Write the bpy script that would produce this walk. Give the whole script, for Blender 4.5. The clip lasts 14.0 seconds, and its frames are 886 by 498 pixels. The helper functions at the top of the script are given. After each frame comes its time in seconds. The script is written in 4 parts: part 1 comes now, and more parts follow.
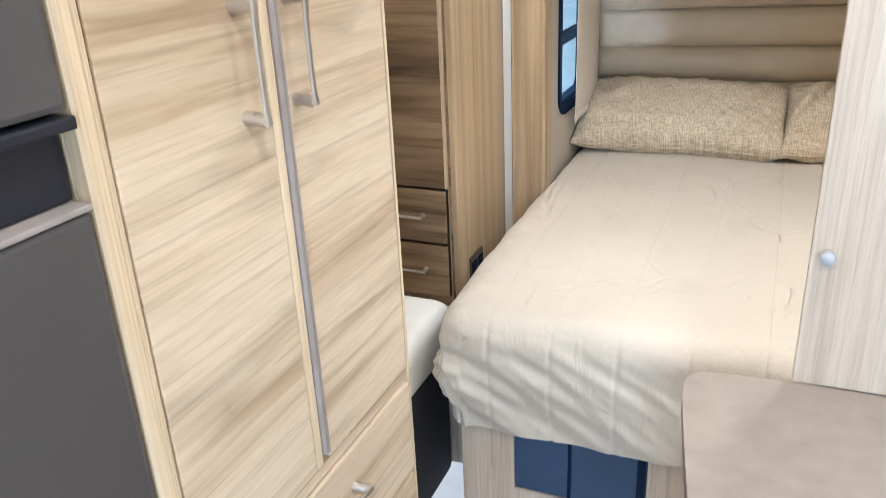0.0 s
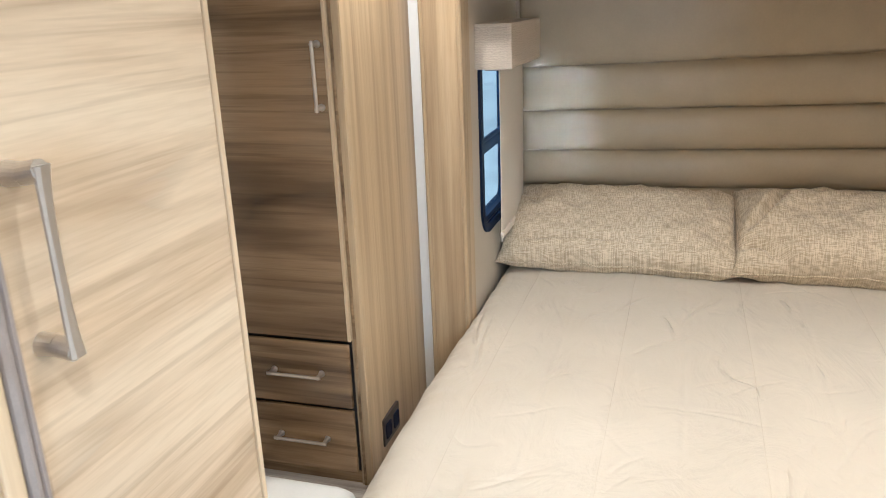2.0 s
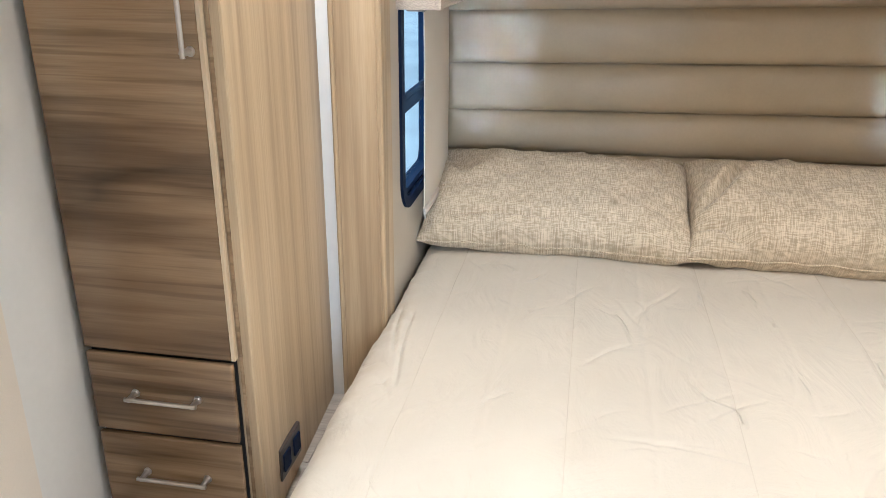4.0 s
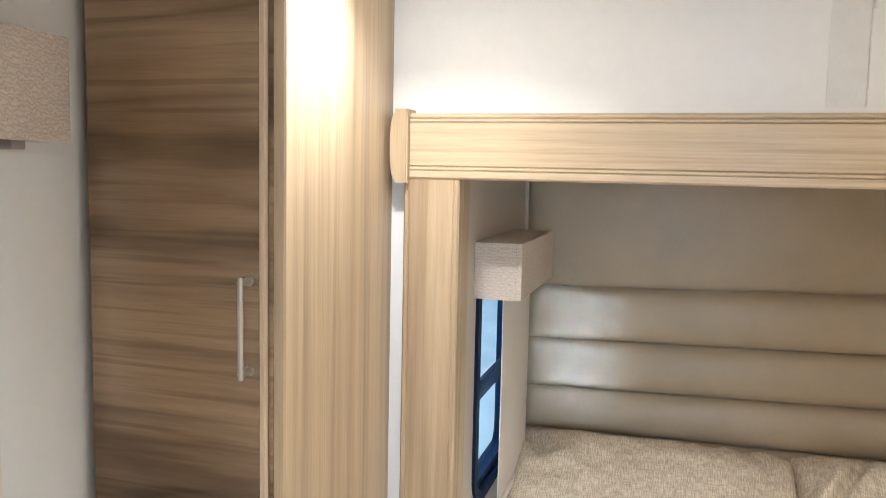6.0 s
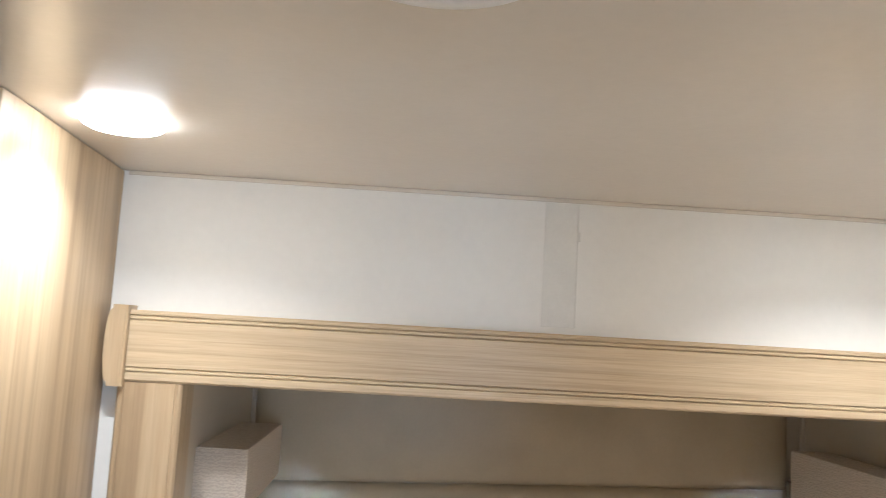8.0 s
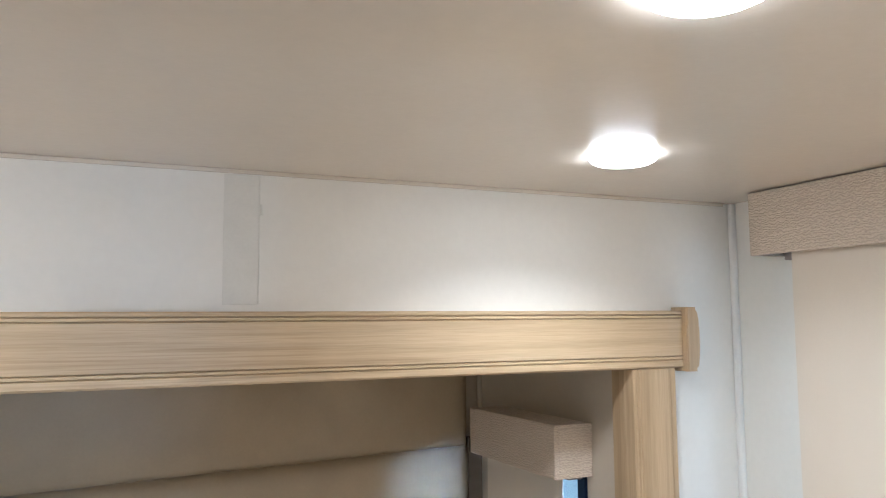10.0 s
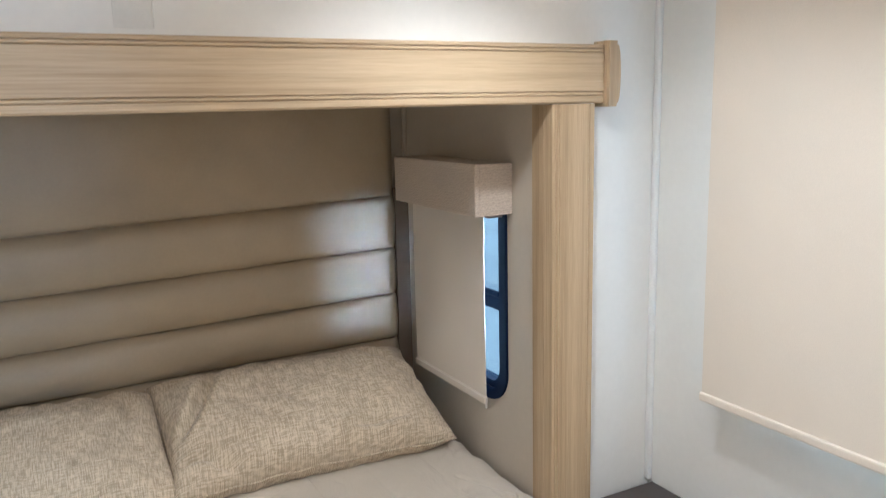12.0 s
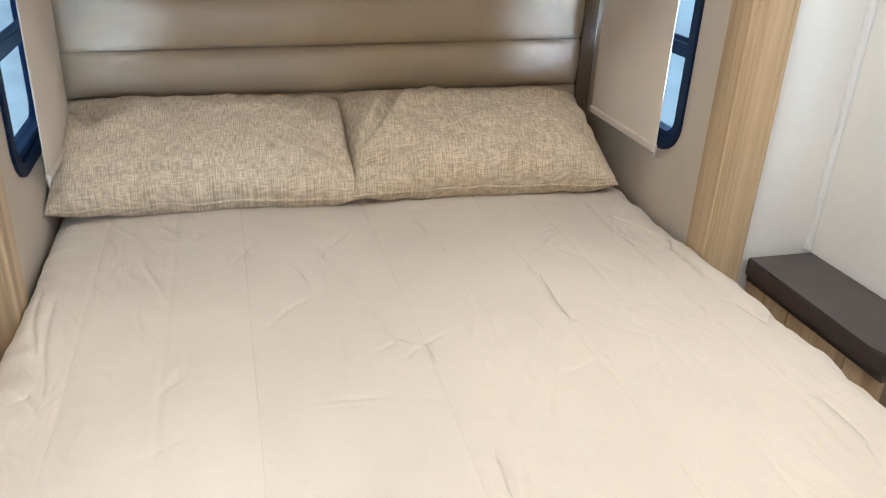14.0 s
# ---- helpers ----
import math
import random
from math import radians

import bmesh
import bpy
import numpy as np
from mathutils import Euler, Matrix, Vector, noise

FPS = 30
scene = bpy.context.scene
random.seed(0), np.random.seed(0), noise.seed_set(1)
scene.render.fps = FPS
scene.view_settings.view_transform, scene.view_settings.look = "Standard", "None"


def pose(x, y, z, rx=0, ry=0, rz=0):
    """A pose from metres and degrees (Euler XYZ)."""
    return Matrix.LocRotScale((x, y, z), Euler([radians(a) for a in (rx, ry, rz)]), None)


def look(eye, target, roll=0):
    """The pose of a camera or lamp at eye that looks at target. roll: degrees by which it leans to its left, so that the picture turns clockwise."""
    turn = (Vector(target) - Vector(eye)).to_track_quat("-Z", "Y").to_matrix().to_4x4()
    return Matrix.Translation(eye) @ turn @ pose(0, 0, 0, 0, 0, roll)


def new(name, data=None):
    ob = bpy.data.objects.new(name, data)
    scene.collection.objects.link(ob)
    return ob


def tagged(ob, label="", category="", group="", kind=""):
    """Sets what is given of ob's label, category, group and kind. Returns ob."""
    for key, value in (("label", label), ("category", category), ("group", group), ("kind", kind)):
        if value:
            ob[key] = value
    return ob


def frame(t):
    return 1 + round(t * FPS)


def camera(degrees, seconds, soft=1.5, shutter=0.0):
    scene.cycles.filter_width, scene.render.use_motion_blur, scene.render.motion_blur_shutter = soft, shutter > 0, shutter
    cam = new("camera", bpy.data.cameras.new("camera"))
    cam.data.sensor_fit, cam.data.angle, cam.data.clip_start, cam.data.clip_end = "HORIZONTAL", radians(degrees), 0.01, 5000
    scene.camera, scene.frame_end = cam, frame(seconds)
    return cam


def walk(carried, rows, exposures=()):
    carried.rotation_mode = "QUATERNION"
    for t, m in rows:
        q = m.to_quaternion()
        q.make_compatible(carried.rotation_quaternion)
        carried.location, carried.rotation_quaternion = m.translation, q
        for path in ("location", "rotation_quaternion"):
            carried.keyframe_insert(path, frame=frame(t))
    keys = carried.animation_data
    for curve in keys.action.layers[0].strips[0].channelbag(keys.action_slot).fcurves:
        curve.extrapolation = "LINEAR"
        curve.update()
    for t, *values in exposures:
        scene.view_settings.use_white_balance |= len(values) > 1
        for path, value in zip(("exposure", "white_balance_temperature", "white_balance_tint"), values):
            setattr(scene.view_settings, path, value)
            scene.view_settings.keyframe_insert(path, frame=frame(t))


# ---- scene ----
cam = camera(58.7, 14.0, soft=0.7, shutter=0.25)
PATH = [
    (0, (0.149, -0.112, 1.63), (-0.596, 1.574, 0.853), -2.7),
    (0.5, (0.109, -0.039, 1.665), (-0.63, 1.698, 1.005), -2.9),
    (1, (0.079, 0.08, 1.671), (-0.633, 1.851, 1.074), -2.9),
    (1.5, (0.037, 0.236, 1.658), (-0.62, 2.034, 1.076), -2.8),
    (2, (0.0, 0.364, 1.65), (-0.572, 2.183, 1.046), -2.3),
    (2.2, (-0.015, 0.405, 1.644), (-0.546, 2.231, 1.025), -2.0),
    (4.3, (-0.139, 0.807, 1.6), (-0.469, 2.639, 0.868), 0.5),
    (4.5, (-0.139, 0.836, 1.614), (-0.53, 2.679, 0.943), 0.4),
    (5, (-0.157, 0.897, 1.65), (-0.672, 2.765, 1.153), 0.2),
    (5.5, (-0.166, 0.917, 1.684), (-0.738, 2.805, 1.355), 0.4),
    (6, (-0.163, 0.919, 1.735), (-0.726, 2.829, 1.54), 1.2),
    (6.5, (-0.164, 0.928, 1.768), (-0.618, 2.874, 1.706), 2.2),
    (7, (-0.178, 0.936, 1.795), (-0.468, 2.914, 1.859), 3.2),
    (7.5, (-0.182, 0.951, 1.817), (-0.303, 2.941, 1.97), 3.4),
    (8, (-0.181, 0.955, 1.839), (-0.095, 2.941, 2.054), 3.3),
    (8.5, (-0.186, 0.971, 1.849), (0.147, 2.926, 2.106), 2.9),
    (8.7, (-0.186, 0.992, 1.844), (0.232, 2.93, 2.111), 2.5),
    (10.8, (-0.119, 0.991, 1.812), (0.858, 2.736, 1.856), -1.0),
    (11, (-0.116, 0.996, 1.794), (0.887, 2.727, 1.786), -0.9),
    (11.5, (-0.087, 0.998, 1.758), (0.914, 2.72, 1.584), -1.3),
    (12, (-0.093, 0.995, 1.72), (0.845, 2.725, 1.364), -1.3),
    (12.5, (-0.104, 1.001, 1.666), (0.73, 2.742, 1.143), -0.8),
    (13, (-0.111, 0.98, 1.623), (0.607, 2.733, 0.981), -0.0),
    (13.5, (-0.135, 0.949, 1.606), (0.468, 2.703, 0.858), 1.0),
    (14, (-0.143, 0.9, 1.575), (0.358, 2.638, 0.722), 2.8),
]
# seconds, stops, white balance
EXPOSURES = [(0, 0.20, 5550), (1, 0.06, 5700), (2, 0.18, 5720), (4.5, 0.43, 5450), (5, 0.48, 5450), (5.5, 0.44, 5480), (6.5, 0.11, 5550), (7.5, -0.04, 5500), (8.7, -0.20, 5400), (11, -0.11, 5220), (12, -0.07, 5280), (12.5, 0.02, 5350), (13, 0.18, 5340), (14, 0.07, 5540)]
TINT = 8
walk(cam, [(t, look(eye, target, roll)) for t, eye, target, roll in PATH], [(t, stops, kelvin, TINT) for t, stops, kelvin in EXPOSURES])


# ---- plan (metres) ----
CEIL = 2.12
WEST, EAST, NORTH, SOUTH = -1.06, 1.335, 2.49, -1.6
RAISED = 0.48                      # sleeping platform
SL, SR, SB, ST = -0.597, 1.004, 3.272, 1.735   # slide-out alcove: side walls, back wall, ceiling
OPEN_L, OPEN_R, OPEN_T = -0.583, 0.987, 1.72


# ---- light ----
world = bpy.data.worlds.new("sky")
scene.world = world
world.use_nodes = True
_sky = world.node_tree.nodes.new("ShaderNodeTexSky")
_sky.sky_type, _sky.sun_disc = "NISHITA", False
_sky.sun_elevation, _sky.sun_rotation = radians(52), radians(10)
world.node_tree.links.new(_sky.outputs[0], world.node_tree.nodes["Background"].inputs[0])
world.node_tree.nodes["Background"].inputs[1].default_value = 0.15
SUN = bpy.data.lights.new("sun", "SUN")
SUN.energy, SUN.angle, SUN.color = 4.0, radians(0.53), (1.0, 0.95, 0.88)
new("sun", SUN).matrix_world = look((0.5, 6.0, 9.0), (-0.5, 0.3, 0.0))

PUCK_WATTS = 3.5        # each ceiling puck lamp, the added unseen ones too
STRIP_WATTS = 0.33      # each narrow lamp added at the open strip of the alcove windows, for daylight
REAR_FILL_WATTS = 11.0        # unseen fill lamp behind the walker, bluish like daylight


def lamp_area(name, m, sx, sy, watts, color, disk=False, spread=180):
    data = bpy.data.lights.new(name, "AREA")
    data.shape = "DISK" if disk else "RECTANGLE"
    data.size = sx
    if not disk:
        data.size_y = sy
    data.energy, data.color = watts, color
    data.spread = radians(spread)
    ob = new(name, data)
    ob.matrix_world = m
    return ob


# fill lamp added out of view before the back wall, standing in for daylight
lamp_area("rear_fill", look((0.45, -1.56, 1.30), (0.2, 1.3, 0.40)), 0.55, 1.1, REAR_FILL_WATTS, (0.60, 0.81, 1.0), spread=100)

# sky light at the outer side of the four windows
for x, s, y, z, w, h, watts, cone in ((-0.665, 1, 2.90, 1.22, 0.40, 0.52, 1.5, 110), (1.072, -1, 2.90, 1.22, 0.40, 0.52, 1.5, 110), (-1.12, 1, 1.42, 1.335, 0.50, 0.75, 9.0, 180), (1.395, -1, 1.81, 1.50, 0.76, 0.86, 9.0, 180)):
    lamp_area("window_daylight", look((x, y, z), (x + s, y, z)), w, h, watts, (0.75, 0.90, 1.0), spread=cone)
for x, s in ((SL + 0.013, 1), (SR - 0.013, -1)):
    # narrow lamps added at the strip that the alcove shades leave open
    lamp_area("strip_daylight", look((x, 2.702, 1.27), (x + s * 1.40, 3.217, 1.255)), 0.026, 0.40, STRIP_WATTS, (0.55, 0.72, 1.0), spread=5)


# ---- materials ----
def material(name):
    m = bpy.data.materials.new(name)
    m.use_nodes = True
    nt = m.node_tree
    return m, nt, nt.nodes["Principled BSDF"]


def node(nt, kind, **inputs):
    n = nt.nodes.new(kind)
    for key, value in inputs.items():
        n.inputs[key.replace("_", " ")].default_value = value
    return n


def coords(nt, scale, spread=5.0):
    """Object coordinates, shifted by a random step for each object, and scaled."""
    tc = nt.nodes.new("ShaderNodeTexCoord")
    info = nt.nodes.new("ShaderNodeObjectInfo")
    mul = nt.nodes.new("ShaderNodeMath")
    mul.operation = "MULTIPLY"
    mul.inputs[1].default_value = spread
    add = nt.nodes.new("ShaderNodeVectorMath")
    add.operation = "ADD"
    mp = nt.nodes.new("ShaderNodeMapping")
    mp.inputs["Scale"].default_value = scale
    nt.links.new(info.outputs["Random"], mul.inputs[0])
    nt.links.new(tc.outputs["Object"], add.inputs[0])
    nt.links.new(mul.outputs[0], add.inputs[1])
    nt.links.new(add.outputs[0], mp.inputs[0])
    return mp.outputs[0]


def ramp(nt, src, stops):
    r = nt.nodes.new("ShaderNodeValToRGB")
    while len(r.color_ramp.elements) < len(stops):
        r.color_ramp.elements.new(0.5)
    for e, (p, c) in zip(r.color_ramp.elements, stops):
        e.position, e.color = p, (*c, 1)
    nt.links.new(src, r.inputs[0])
    return r.outputs[0]


def mix(nt, a, b, fac, mode="MIX"):
    m = nt.nodes.new("ShaderNodeMix")
    m.data_type, m.blend_type = "RGBA", mode
    if isinstance(fac, float):
        m.inputs[0].default_value = fac
    else:
        nt.links.new(fac, m.inputs[0])
    for k, v in ((6, a), (7, b)):
        if isinstance(v, tuple):
            m.inputs[k].default_value = (*v, 1)
        else:
            nt.links.new(v, m.inputs[k])
    return m.outputs[2]


def bump(nt, bsdf, height, strength, distance=0.002):
    b = nt.nodes.new("ShaderNodeBump")
    b.inputs["Strength"].default_value, b.inputs["Distance"].default_value = strength, distance
    nt.links.new(height, b.inputs["Height"])
    nt.links.new(b.outputs[0], bsdf.inputs["Normal"])


def noise_tex(nt, vec, scale, detail=3.0, rough=0.55, distortion=0.0):
    n = node(nt, "ShaderNodeTexNoise", Scale=scale, Detail=detail, Roughness=rough, Distortion=distortion)
    nt.links.new(vec, n.inputs["Vector"])
    return n.outputs["Fac"]


def axis_scale(axis, along, across):
    return tuple(along if a == axis else across for a in "xyz")


def math_node(nt, op, a, b=0.0):
    m = nt.nodes.new("ShaderNodeMath")
    m.operation = op
    for k, v in enumerate((a, b)):
        if isinstance(v, (int, float)):
            m.inputs[k].default_value = v
        else:
            nt.links.new(v, m.inputs[k])
    return m.outputs[0]


def wood(name, pale, mid, dark, axis, rough=0.42, band=9.0, fine=75.0, contrast=1.0, figure=0.5, rings=9.0, along=1.0, lines=0.45):
    """Wood-print laminate: broad tones, wavy contour figure, streaks and fine grain running along the axis."""
    m, nt, b = material(name)
    broad = noise_tex(nt, coords(nt, axis_scale(axis, 0.8 * along, band)), 1.0, 3.0, 0.55, 0.3)
    streak = noise_tex(nt, coords(nt, axis_scale(axis, 1.1 * along, band * 3.4)), 1.0, 3.0, 0.55, 0.2)
    thread = noise_tex(nt, coords(nt, axis_scale(axis, 1.9 * along, band * 15.0)), 1.0, 2.0, 0.5, 0.1)
    grain = noise_tex(nt, coords(nt, axis_scale(axis, 14.0, fine * 5.0)), 1.0, 2.0)
    lo, hi = 0.5 - 0.2 / contrast, 0.5 + 0.2 / contrast
    c1 = ramp(nt, broad, [(lo, dark), (0.48, mid), (hi, pale)])
    c2 = ramp(nt, streak, [(0.36, dark), (0.47, mid), (0.60, pale)])
    c = mix(nt, c1, c2, 0.45)
    tone = tuple(0.30 + 0.62 * d / p for d, p in zip(dark, pale))
    # contour figure: nested growth lines that fade in and out
    flow = noise_tex(nt, coords(nt, axis_scale(axis, 0.42 * along, band * 0.75)), 1.0, 2.0, 0.4, 0.12)
    wave = math_node(nt, "PINGPONG", math_node(nt, "MULTIPLY", flow, rings * 2.0), 1.0)
    contour = ramp(nt, wave, [(0.0, tone), (0.12, tuple(0.4 + 0.6 * v for v in tone)), (0.40, (1, 1, 1))])
    where = noise_tex(nt, coords(nt, axis_scale(axis, 1.2 * along, band * 0.9)), 1.0, 2.0)
    hide = ramp(nt, where, [(0.44, (1, 1, 1)), (0.60, (0, 0, 0))])
    c = mix(nt, c, mix(nt, contour, hide, 1.0, "LIGHTEN"), figure, "MULTIPLY")
    c = mix(nt, c, ramp(nt, thread, [(0.36, tone), (0.46, (1, 1, 1))]), lines, "MULTIPLY")
    g = ramp(nt, grain, [(0.3, (0.84, 0.81, 0.77)), (0.62, (1.0, 1.0, 1.0))])
    c = mix(nt, c, g, 0.6, "MULTIPLY")
    nt.links.new(c, b.inputs["Base Color"])
    b.inputs["Roughness"].default_value = rough
    bump(nt, b, thread, 0.10, 0.001)
    return m


def plain(name, color, rough=0.6, metal=0.0, vary=0.06, size=6.0, bump_size=0.0, bump_strength=0.1, sheen=0.0):
    """A plain finish with faint large stains and fine grain."""
    m, nt, b = material(name)
    vec = coords(nt, (1, 1, 1))
    big = noise_tex(nt, vec, size, 4.0)
    small = noise_tex(nt, vec, size * 25, 2.0)
    lo = tuple(max(0.0, v * (1 - vary * 1.6)) for v in color)
    hi = tuple(min(1.0, v * (1 + vary)) for v in color)
    c = ramp(nt, big, [(0.3, lo), (0.7, hi)])
    c = mix(nt, c, ramp(nt, small, [(0.3, (1 - vary,) * 3), (0.7, (1, 1, 1))]), 0.7, "MULTIPLY")
    nt.links.new(c, b.inputs["Base Color"])
    b.inputs["Roughness"].default_value, b.inputs["Metallic"].default_value = rough, metal
    b.inputs["Sheen Weight"].default_value = sheen
    if bump_size:
        bump(nt, b, noise_tex(nt, vec, bump_size, 2.0), bump_strength)
    return m


def woven(name, pale, dark, threads=420.0, slub=38.0, rough=0.9, strength=0.5):
    """Slubbed linen: crossing uneven threads."""
    m, nt, b = material(name)
    warp = noise_tex(nt, coords(nt, (slub, threads, 3.0)), 1.0, 2.0)
    weft = noise_tex(nt, coords(nt, (threads, slub, 3.0)), 1.0, 2.0)
    patch = noise_tex(nt, coords(nt, (1, 1, 1)), 22.0, 5.0, 0.65)
    s = nt.nodes.new("ShaderNodeMath")
    s.operation = "MULTIPLY"
    s.inputs[1].default_value = 0.46
    nt.links.new(warp, s.inputs[0])
    h = nt.nodes.new("ShaderNodeMath")
    h.operation = "MULTIPLY_ADD"
    h.inputs[1].default_value = 0.54
    nt.links.new(weft, h.inputs[0])
    nt.links.new(s.outputs[0], h.inputs[2])
    c = ramp(nt, h.outputs[0], [(0.40, dark), (0.50, tuple((p + q) / 2 for p, q in zip(pale, dark))), (0.57, pale)])
    c = mix(nt, c, ramp(nt, patch, [(0.3, (0.86, 0.85, 0.82)), (0.7, (1, 1, 1))]), 0.8, "MULTIPLY")
    nt.links.new(c, b.inputs["Base Color"])
    b.inputs["Roughness"].default_value = rough
    b.inputs["Sheen Weight"].default_value = 0.15
    bump(nt, b, h.outputs[0], strength, 0.0015)
    return m


def cloth(name, color):
    """Cotton with a fine weave and soft rumples."""
    m, nt, b = material(name)
    vec = coords(nt, (1, 1, 1))
    big = noise_tex(nt, vec, 4.0, 4.0)
    rumple = noise_tex(nt, coords(nt, (7.0, 4.5, 5.0)), 1.0, 5.0, 0.5, 1.4)
    weave = noise_tex(nt, vec, 620.0, 2.0)
    c = ramp(nt, big, [(0.3, tuple(v * 0.93 for v in color)), (0.7, color)])
    c = mix(nt, c, ramp(nt, weave, [(0.3, (0.92, 0.92, 0.92)), (0.7, (1, 1, 1))]), 0.8, "MULTIPLY")
    nt.links.new(c, b.inputs["Base Color"])
    b.inputs["Roughness"].default_value, b.inputs["Sheen Weight"].default_value = 0.62, 0.2
    b1 = nt.nodes.new("ShaderNodeBump")
    b1.inputs["Strength"].default_value, b1.inputs["Distance"].default_value = 0.8, 0.014
    nt.links.new(rumple, b1.inputs["Height"])
    b2 = nt.nodes.new("ShaderNodeBump")
    b2.inputs["Strength"].default_value, b2.inputs["Distance"].default_value = 0.2, 0.001
    nt.links.new(weave, b2.inputs["Height"])
    line = noise_tex(nt, coords(nt, (4.6, 1.9, 3.0)), 1.0, 1.0, 0.4, 0.25)
    dist = nt.nodes.new("ShaderNodeMath")
    dist.operation = "SUBTRACT"
    dist.inputs[1].default_value = 0.5
    nt.links.new(line, dist.inputs[0])
    near = nt.nodes.new("ShaderNodeMath")
    near.operation = "ABSOLUTE"
    nt.links.new(dist.outputs[0], near.inputs[0])
    valley = ramp(nt, near.outputs[0], [(0.0, (0, 0, 0)), (0.006, (0.55,) * 3), (0.03, (1, 1, 1))])
    where = ramp(nt, noise_tex(nt, coords(nt, (1.0, 1.0, 1.0)), 5.5, 2.0), [(0.54, (1, 1, 1)), (0.66, (0, 0, 0))])
    lines = mix(nt, valley, where, 1.0, "LIGHTEN")
    b3 = nt.nodes.new("ShaderNodeBump")
    b3.inputs["Strength"].default_value, b3.inputs["Distance"].default_value = 0.75, 0.008
    nt.links.new(lines, b3.inputs["Height"])
    nt.links.new(b1.outputs[0], b3.inputs["Normal"])
    nt.links.new(b3.outputs[0], b2.inputs["Normal"])
    nt.links.new(b2.outputs[0], b.inputs["Normal"])
    return m


def embossed(name, pale, dark):
    """Tan fabric with wavy rows of small raised scallops."""
    m, nt, b = material(name)
    rows = node(nt, "ShaderNodeTexWave", Scale=46.0, Distortion=8.0, Detail=1.0)
    rows.inputs["Detail Scale"].default_value = 2.2
    rows.wave_type, rows.bands_direction = "BANDS", "Z"
    nt.links.new(coords(nt, (1, 1, 1)), rows.inputs["Vector"])
    grain = noise_tex(nt, coords(nt, (1, 1, 1)), 300.0, 2.0)
    c = ramp(nt, rows.outputs["Fac"], [(0.2, dark), (0.6, pale)])
    c = mix(nt, c, ramp(nt, grain, [(0.3, (0.85, 0.85, 0.85)), (0.7, (1, 1, 1))]), 0.8, "MULTIPLY")
    nt.links.new(c, b.inputs["Base Color"])
    b.inputs["Roughness"].default_value = 0.85
    bump(nt, b, rows.outputs["Fac"], 0.5, 0.002)
    return m


def shade_cloth(name, color):
    m, nt, b = material(name)
    vec = coords(nt, (1, 1, 1))
    weave = noise_tex(nt, vec, 500.0, 2.0)
    big = noise_tex(nt, vec, 3.0, 3.0)
    c = mix(nt, ramp(nt, big, [(0.3, tuple(v * 0.94 for v in color)), (0.7, color)]), ramp(nt, weave, [(0.3, (0.93, 0.93, 0.93)), (0.7, (1, 1, 1))]), 0.8, "MULTIPLY")
    nt.links.new(c, b.inputs["Base Color"])
    b.inputs["Roughness"].default_value = 0.8
    bump(nt, b, weave, 0.15, 0.0005)
    tr = nt.nodes.new("ShaderNodeBsdfTranslucent")
    tr.inputs["Color"].default_value = (0.80, 0.73, 0.64, 1)
    ms = nt.nodes.new("ShaderNodeMixShader")
    ms.inputs[0].default_value = 0.10
    nt.links.new(b.outputs[0], ms.inputs[1])
    nt.links.new(tr.outputs[0], ms.inputs[2])
    nt.links.new(ms.outputs[0], nt.nodes["Material Output"].inputs["Surface"])
    return m


def glass(name, tint):
    m, nt, b = material(name)
    nt.nodes.remove(b)
    t = nt.nodes.new("ShaderNodeBsdfTransparent")
    t.inputs["Color"].default_value = (*tint, 1)
    g = nt.nodes.new("ShaderNodeBsdfGlossy")
    g.inputs["Roughness"].default_value = 0.02
    ms = nt.nodes.new("ShaderNodeMixShader")
    ms.inputs[0].default_value = 0.05
    nt.links.new(t.outputs[0], ms.inputs[1])
    nt.links.new(g.outputs[0], ms.inputs[2])
    nt.links.new(ms.outputs[0], nt.nodes["Material Output"].inputs["Surface"])
    return m


def glow(name, color, strength):
    m, nt, b = material(name)
    b.inputs["Emission Color"].default_value = (*color, 1)
    b.inputs["Emission Strength"].default_value = strength
    return m


OAK_V = wood("oak_laminate_vertical", (0.60, 0.465, 0.30), (0.50, 0.372, 0.228), (0.345, 0.24, 0.14), "z", band=7.0, contrast=1.2, figure=0.45, rings=5.0, along=0.6, lines=0.28)
OAK_X = wood("oak_laminate_lengthwise", (0.63, 0.505, 0.34), (0.585, 0.452, 0.29), (0.46, 0.34, 0.21), "x", band=13.0, figure=0.5, rings=7.0)
MAPLE = wood("pale_laminate_crosswise", (0.72, 0.605, 0.455), (0.655, 0.525, 0.375), (0.43, 0.315, 0.20), "y", band=6.5, fine=45.0, contrast=1.3, figure=0.75, rings=9.0, along=1.2, lines=0.42)
MAPLE_V = wood("pale_laminate_upright", (0.72, 0.59, 0.42), (0.66, 0.52, 0.35), (0.54, 0.40, 0.25), "z", band=16.0, figure=0.3)
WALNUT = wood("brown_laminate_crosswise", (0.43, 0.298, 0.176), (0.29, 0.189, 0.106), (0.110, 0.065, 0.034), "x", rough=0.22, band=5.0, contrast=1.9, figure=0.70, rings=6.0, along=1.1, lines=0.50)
ASH_V = wood("whitewashed_laminate_upright", (0.66, 0.57, 0.47), (0.58, 0.48, 0.385), (0.46, 0.365, 0.28), "z", band=14.0, figure=0.4)
PLANK = wood("grey_vinyl_plank", (0.62, 0.57, 0.51), (0.50, 0.45, 0.40), (0.36, 0.31, 0.27), "x", rough=0.5, band=14.0)
WALL = plain("white_wallboard", (0.82, 0.80, 0.76), 0.55, vary=0.03, size=2.5, bump_size=240.0, bump_strength=0.08)
